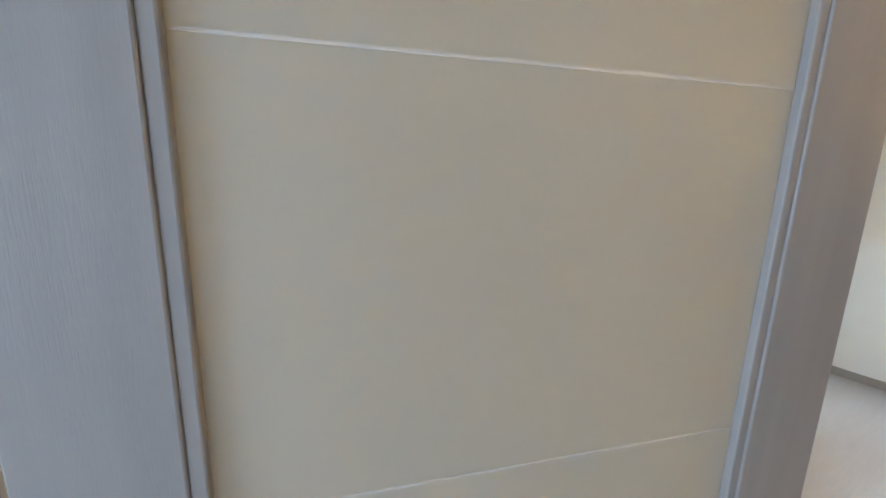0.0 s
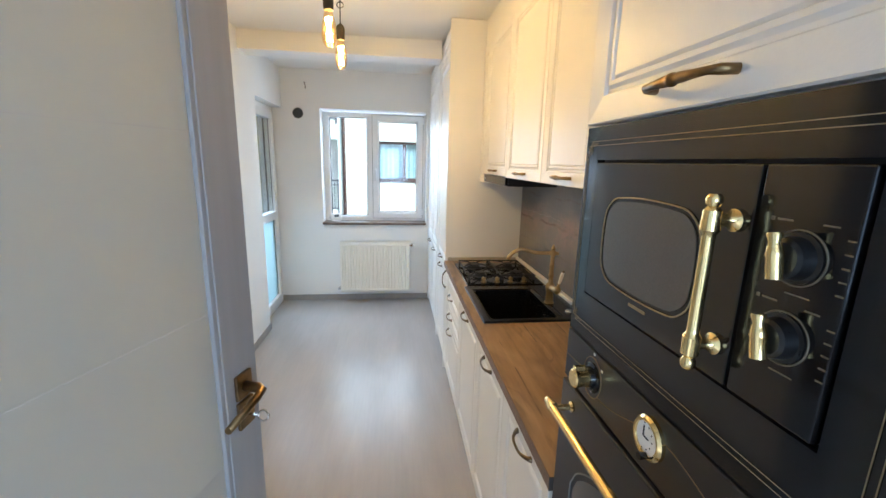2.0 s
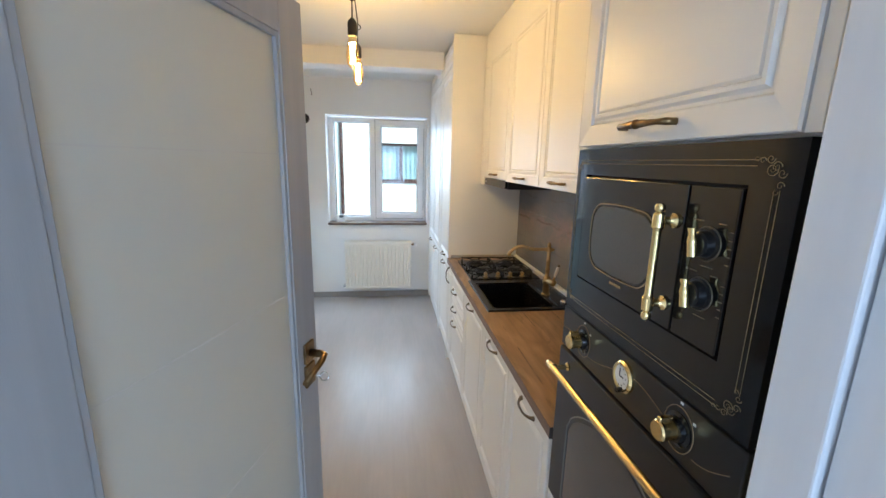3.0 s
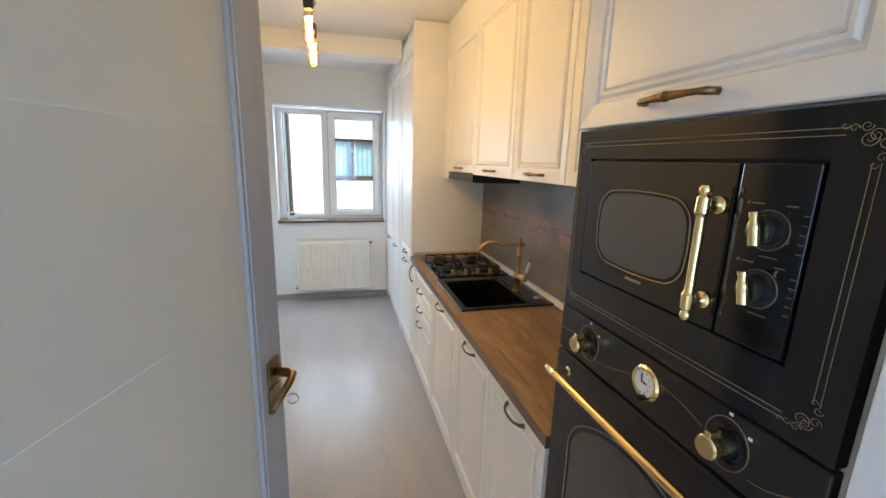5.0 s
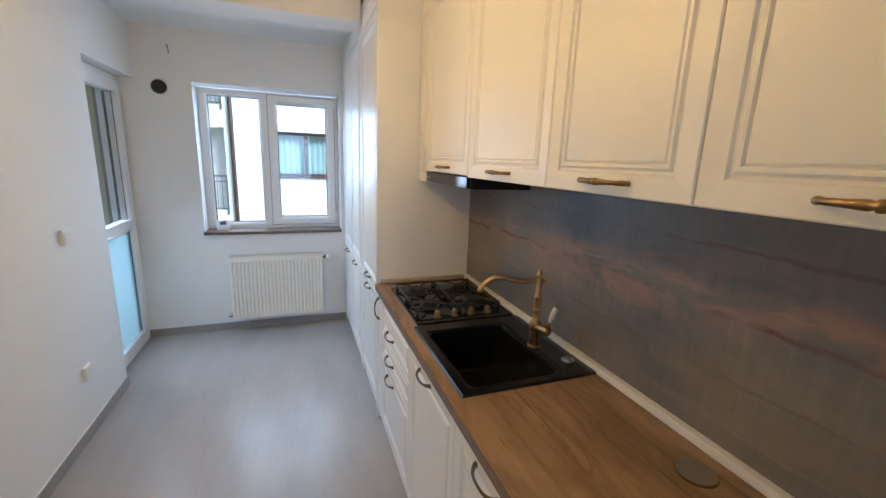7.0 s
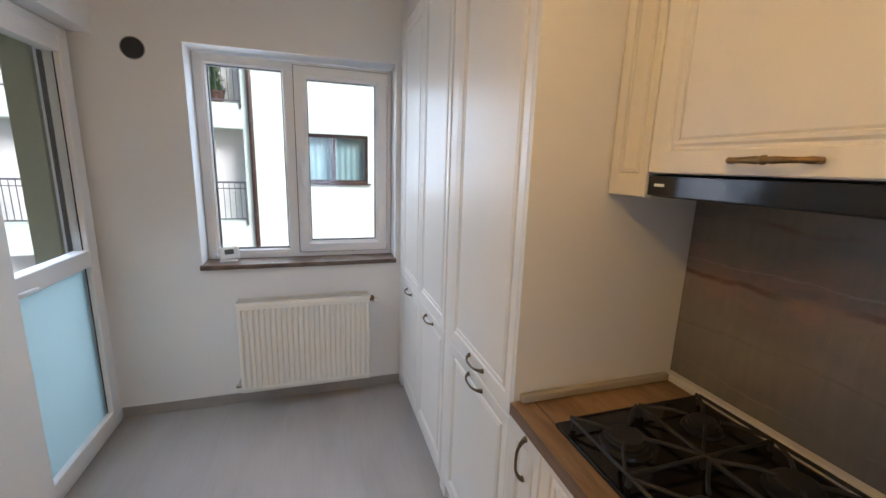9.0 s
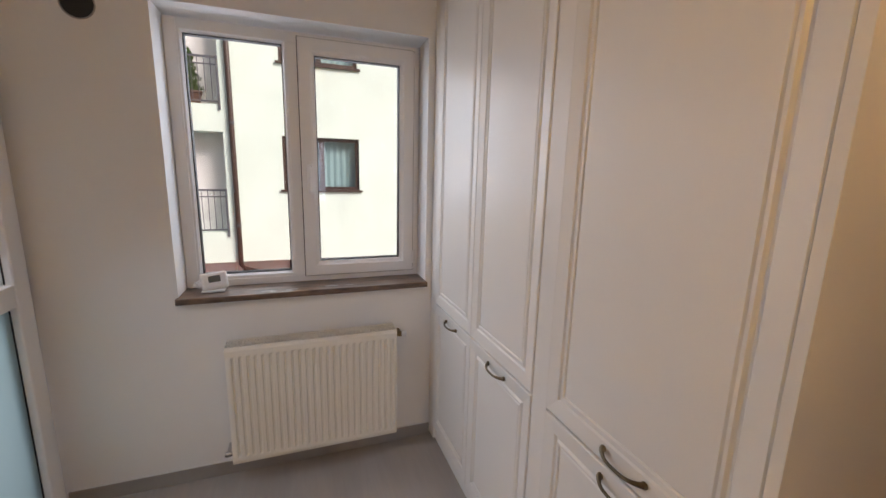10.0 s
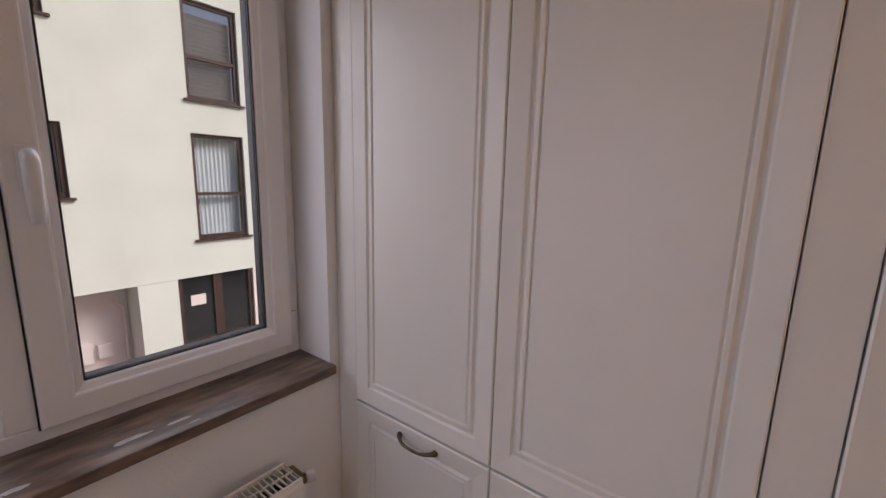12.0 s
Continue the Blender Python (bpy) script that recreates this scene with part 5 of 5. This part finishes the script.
part("wall", boxes((-1.72, -1.55, 0.3, 0.5, Z(-0.38), Z(9))), FAC, bld)
part("roof", boxes((-12, 9.2, -0.2, 8, Z(9), Z(9.3))), GREY, bld)
for bz0, bz1 in ((-0.38, 0.26), (2.23, 2.74), (5.1, 5.65), (7.8, 8.3)):
    part("balcony", boxes((-6.0, -1.70, 0.0, 0.5, Z(bz0), Z(bz1))), FAC, bld, "cream balcony slab")
    if bz0 < 6:
        rl = part("railing", boxes((-6.0, -1.70, -0.03, -0.005, Z(bz1 + 0.82), Z(bz1 + 0.86)), (-6.0, -1.70, -0.03, -0.005, Z(bz1 + 0.03), Z(bz1 + 0.06)), (-6.0, -1.70, -0.03, -0.005, Z(bz1 + 0.7), Z(bz1 + 0.72)), (-1.74, -1.70, -0.035, 0.0, Z(bz1 - 0.1), Z(bz1 + 0.87))), RAIL, bld, "thin dark balcony railing")
        for k in range(38):
            part("bar", boxes((-1.83 - 0.11 * k, -1.818 - 0.11 * k, -0.024, -0.012, Z(bz1 + 0.05), Z(bz1 + 0.83))), RAIL, rl)
for wx0, wx1, wz0, wz1 in OPEN:
    tall = wz1 - wz0 > 1.4
    w = part("window", boxes((wx0, wx0 + 0.07, 0.06, 0.14, Z(wz0), Z(wz1)), (wx1 - 0.07, wx1, 0.06, 0.14, Z(wz0), Z(wz1)), (wx0 + 0.07, wx1 - 0.07, 0.06, 0.14, Z(wz0), Z(wz0 + 0.07)), (wx0 + 0.07, wx1 - 0.07, 0.06, 0.14, Z(wz1 - 0.07), Z(wz1)),
                             *(((wx0 + 0.07, wx1 - 0.07, 0.06, 0.14, Z(wz0 + 0.42 * (wz1 - wz0)), Z(wz0 + 0.42 * (wz1 - wz0) + 0.06)),) if tall else (((wx0 + wx1) / 2 - 0.05, (wx0 + wx1) / 2 + 0.05, 0.06, 0.14, Z(wz0 + 0.07), Z(wz1 - 0.07)),))), BROWN, bld, "brown framed window")
    part("pane", boxes((wx0 + 0.06, wx1 - 0.06, 0.095, 0.10, Z(wz0 + 0.06), Z(wz1 - 0.06))), PANE, w)
    part("sill", boxes((wx0 - 0.06, wx1 + 0.06, -0.05, 0.06, Z(wz0 - 0.04), Z(wz0))), BROWN, w)
    cb = bmesh.new()
    n = 40
    rows = [[cb.verts.new((wx0 + 0.05 + (wx1 - wx0 - 0.1) * i / n, 0.24 + 0.009 * math.sin(i * 1.7), z)) for i in range(n + 1)] for z in (Z(wz0 + 0.02), Z(wz1 - 0.02))]
    for i in range(n):
        cb.faces.new((rows[0][i], rows[0][i + 1], rows[1][i + 1], rows[1][i]))
    if (wx0, wz0) == (2.63, 2.80):
        cb.free()
        part("blind", boxes(*[(wx0 + 0.06, wx1 - 0.06, 0.20, 0.215, Z(wz0 + 0.04 + 0.075 * k), Z(wz0 + 0.107 + 0.075 * k)) for k in range(19)]), mat("dark_blind", (0.07, 0.07, 0.075), 0.5, var=0.2), w, "dark lowered slatted blind")
    else:
        part("curtain", cb, WHITECURT if wx0 > 2 and wz0 < 1 else CURT, w, "pale folded curtain")
part("entrance_door", boxes((2.22, 3.60, 0.10, 0.16, Z(-2.7), Z(-0.39)), bevel=0.01), mat("dark_door_glass", (0.02, 0.024, 0.026), 0.12, var=0.2, bump=0), bld, "dark glazed entrance door")
part("entrance_frame", boxes((2.22, 2.30, 0.05, 0.17, Z(-2.7), Z(-0.39)), (2.84, 3.00, 0.05, 0.17, Z(-2.7), Z(-0.39)), (3.52, 3.60, 0.05, 0.17, Z(-2.7), Z(-0.39)), (2.30, 3.52, 0.05, 0.17, Z(-1.75), Z(-1.62))), BROWN, bld)
part("notice", boxes((2.44, 2.70, 0.085, 0.098, Z(-0.95), Z(-0.75))), PORC, bld, "white notice on the door")
part("window", boxes((-0.60, 0.30, 0.64, 0.70, Z(-1.25), Z(-0.40))), mat("dark_low_window", (0.02, 0.02, 0.022), 0.15, var=0.2, bump=0), bld, "dark ground floor window")
part("window_ledge", boxes((-0.66, 0.36, 0.58, 0.70, Z(-1.30), Z(-1.25))), GREY, bld)
part("meter_box", boxes((0.75, 1.05, 0.60, 0.70, Z(-1.75), Z(-1.40)), (1.12, 1.32, 0.60, 0.70, Z(-1.7), Z(-1.45)), bevel=0.01), PLASTIC, bld, "pale meter boxes")
part("wall_pipe", sweep([(1.55, 0.66, Z(-2.6)), (1.55, 0.66, Z(-0.85)), (1.42, 0.66, Z(-0.72))], 0.03, 8), RAD, bld, "pale pipe")
dp = thing("downpipe", (-1.53, FY - 0.07, GZ), "dark brown rain downpipe on the facade", "downpipe")
part("pipe", sweep([(0, 0, Z(9)), (0, 0, Z(-0.42)), (0.06, 0.06, Z(-0.52)), (0.30, 0.5, Z(-0.72)), (0.34, 0.6, Z(-0.82)), (0.34, 0.6, 0)], 0.048, 12), BROWN, dp)
for z in (0.4, 2.4, 4.4):
    part("clamp", turned([(-0.02, 0.062), (0.02, 0.062)], Vector((0, 0, Z(z))), Vector((0, 0, 1)), 14), RAIL, dp)

# potted conifer on the balcony
pot = thing("potted_conifer", (-2.22, FY + 0.28, 2.74), "small green conifer in a brown pot on a balcony", "plant")
part("pot", turned([(0.0, 0.12), (0.20, 0.165), (0.21, 0.18), (0.25, 0.18), (0.24, 0.15)], Vector((0, 0, 0)), Vector((0, 0, 1)), 20), mat("brown_pot", (0.10, 0.045, 0.03), 0.6, var=0.2), pot)
part("trunk", turned([(0.15, 0.02), (0.95, 0.006)], Vector((0, 0, 0)), Vector((0, 0, 1)), 8), BROWN, pot)
leaf = bmesh.new()
lr = random.Random(9)
for k in range(1500):
    h = lr.random() ** 1.3
    r = 0.24 * (1 - h) ** 0.8 * lr.uniform(0.35, 1.05) * (0.75 + 0.25 * math.sin(h * 25))
    a = lr.uniform(0, 6.283)
    b = Vector((r * math.cos(a), r * math.sin(a), 0.24 + 0.76 * h))
    d = Vector((math.cos(a) * 0.5, math.sin(a) * 0.5, 1)).normalized() * lr.uniform(0.04, 0.08)
    s = Vector((-math.sin(a), math.cos(a), 0)) * 0.012
    leaf.faces.new([leaf.verts.new(v) for v in (b - s, b + s, b + d)])
part("crown", leaf, mat("conifer_green", (0.045, 0.10, 0.02), 0.7, var=0.5, scale=12), pot)

# parked red car, of which the roof shows over the window ledge
CARP = mat("red_car_paint", (0.62, 0.012, 0.018), 0.22, var=0.05, bump=0, coat=0.8)
car = thing("car", (-1.6, 11.35, GZ), "red parked hatchback below the window", "car")


def car_body(sections, half, seg=10):
    """Lofted shell from (x, z bottom, z top, half width bottom, half width top)."""
    bm = bmesh.new()
    rings = []
    for x, zb, zt, wb, wtp in sections:
        ring = []
        for i in range(seg + 1):
            u = i / seg
            a = math.pi * u
            y = -math.cos(a)
            k = abs(y) ** 0.6 * (1 if y > 0 else -1)
            hgt = math.sin(a) ** 0.45
            ring.append(bm.verts.new((x, k * (wb + (wtp - wb) * hgt), zb + (zt - zb) * hgt)))
        rings.append(ring)
    for a, b in zip(rings, rings[1:]):
        for j in range(seg):
            bm.faces.new((a[j], a[j + 1], b[j + 1], b[j])).smooth = True
        bm.faces.new((a[0], b[0], b[-1], a[-1]))
    bm.faces.new(rings[0])
    bm.faces.new(rings[-1])
    bmesh.ops.recalc_face_normals(bm, faces=bm.faces)
    return bm


part("body", car_body([(-2.0, 0.3, 0.75, 0.75, 0.7), (-1.9, 0.22, 0.95, 0.82, 0.75), (-0.9, 0.2, 1.0, 0.86, 0.8), (0.9, 0.2, 1.02, 0.86, 0.8), (1.8, 0.22, 1.0, 0.84, 0.78), (1.95, 0.3, 0.85, 0.8, 0.74)], 0.86), CARP, car)
part("cabin_glass", car_body([(-0.95, 0.98, 1.02, 0.72, 0.7), (-0.45, 0.98, 1.44, 0.74, 0.60), (1.25, 0.98, 1.44, 0.74, 0.60), (1.75, 0.98, 1.05, 0.72, 0.68)], 0.74), DARKGLASS, car, "dark car windows")
part("roof", car_body([(-0.55, 1.40, 1.44, 0.60, 0.56), (-0.3, 1.42, 1.49, 0.62, 0.57), (0.5, 1.43, 1.52, 0.62, 0.57), (1.2, 1.42, 1.50, 0.62, 0.57), (1.45, 1.40, 1.44, 0.58, 0.54)], 0.62), CARP, car, "glossy red roof")
part("antenna", turned([(0, 0.03), (0.03, 0.02), (0.05, 0.004)], Vector((1.0, 0, 1.515)), Vector((0.2, 0, 1)), 10), BLACKM, car)
for wx in (-1.25, 1.25):
    for wy in (-0.72, 0.72):
        tyre = part("wheel", turned([(-0.10, 0.26), (-0.09, 0.31), (0.09, 0.31), (0.10, 0.26)], Vector((wx, wy, 0.31)), Vector((0, 1, 0)), 24), GASKET, car)
        part("rim", turned([(-0.105, 0.19), (0.105, 0.19)], Vector((wx, wy, 0.31)), Vector((0, 1, 0)), 20), STEEL, tyre)

# loggia beside the balcony door; roof and unseen south wall added to shade it
OLIVE = mat("yellow_green_render", (0.42, 0.42, 0.29), 0.9, var=0.06, scale=2, bump=0.1)
structure("loggia_wall", boxes((-1.768, -1.64, 5.0, 5.25, -0.1, ZC + 0.1), (-3.2, -1.64, 1.8, 2.0, -0.1, ZC + 0.1)), OLIVE, "yellow-green rendered loggia end walls, the south one added unseen", "wall")
structure("loggia_slab", boxes((-3.2, -1.64, 1.8, 5.25, -0.25, -0.12), (-3.2, -1.64, 1.8, 5.25, ZC + 0.1, ZC + 0.3)), GREY, "plain concrete loggia floor and roof slab, roof added for shade", "floor")
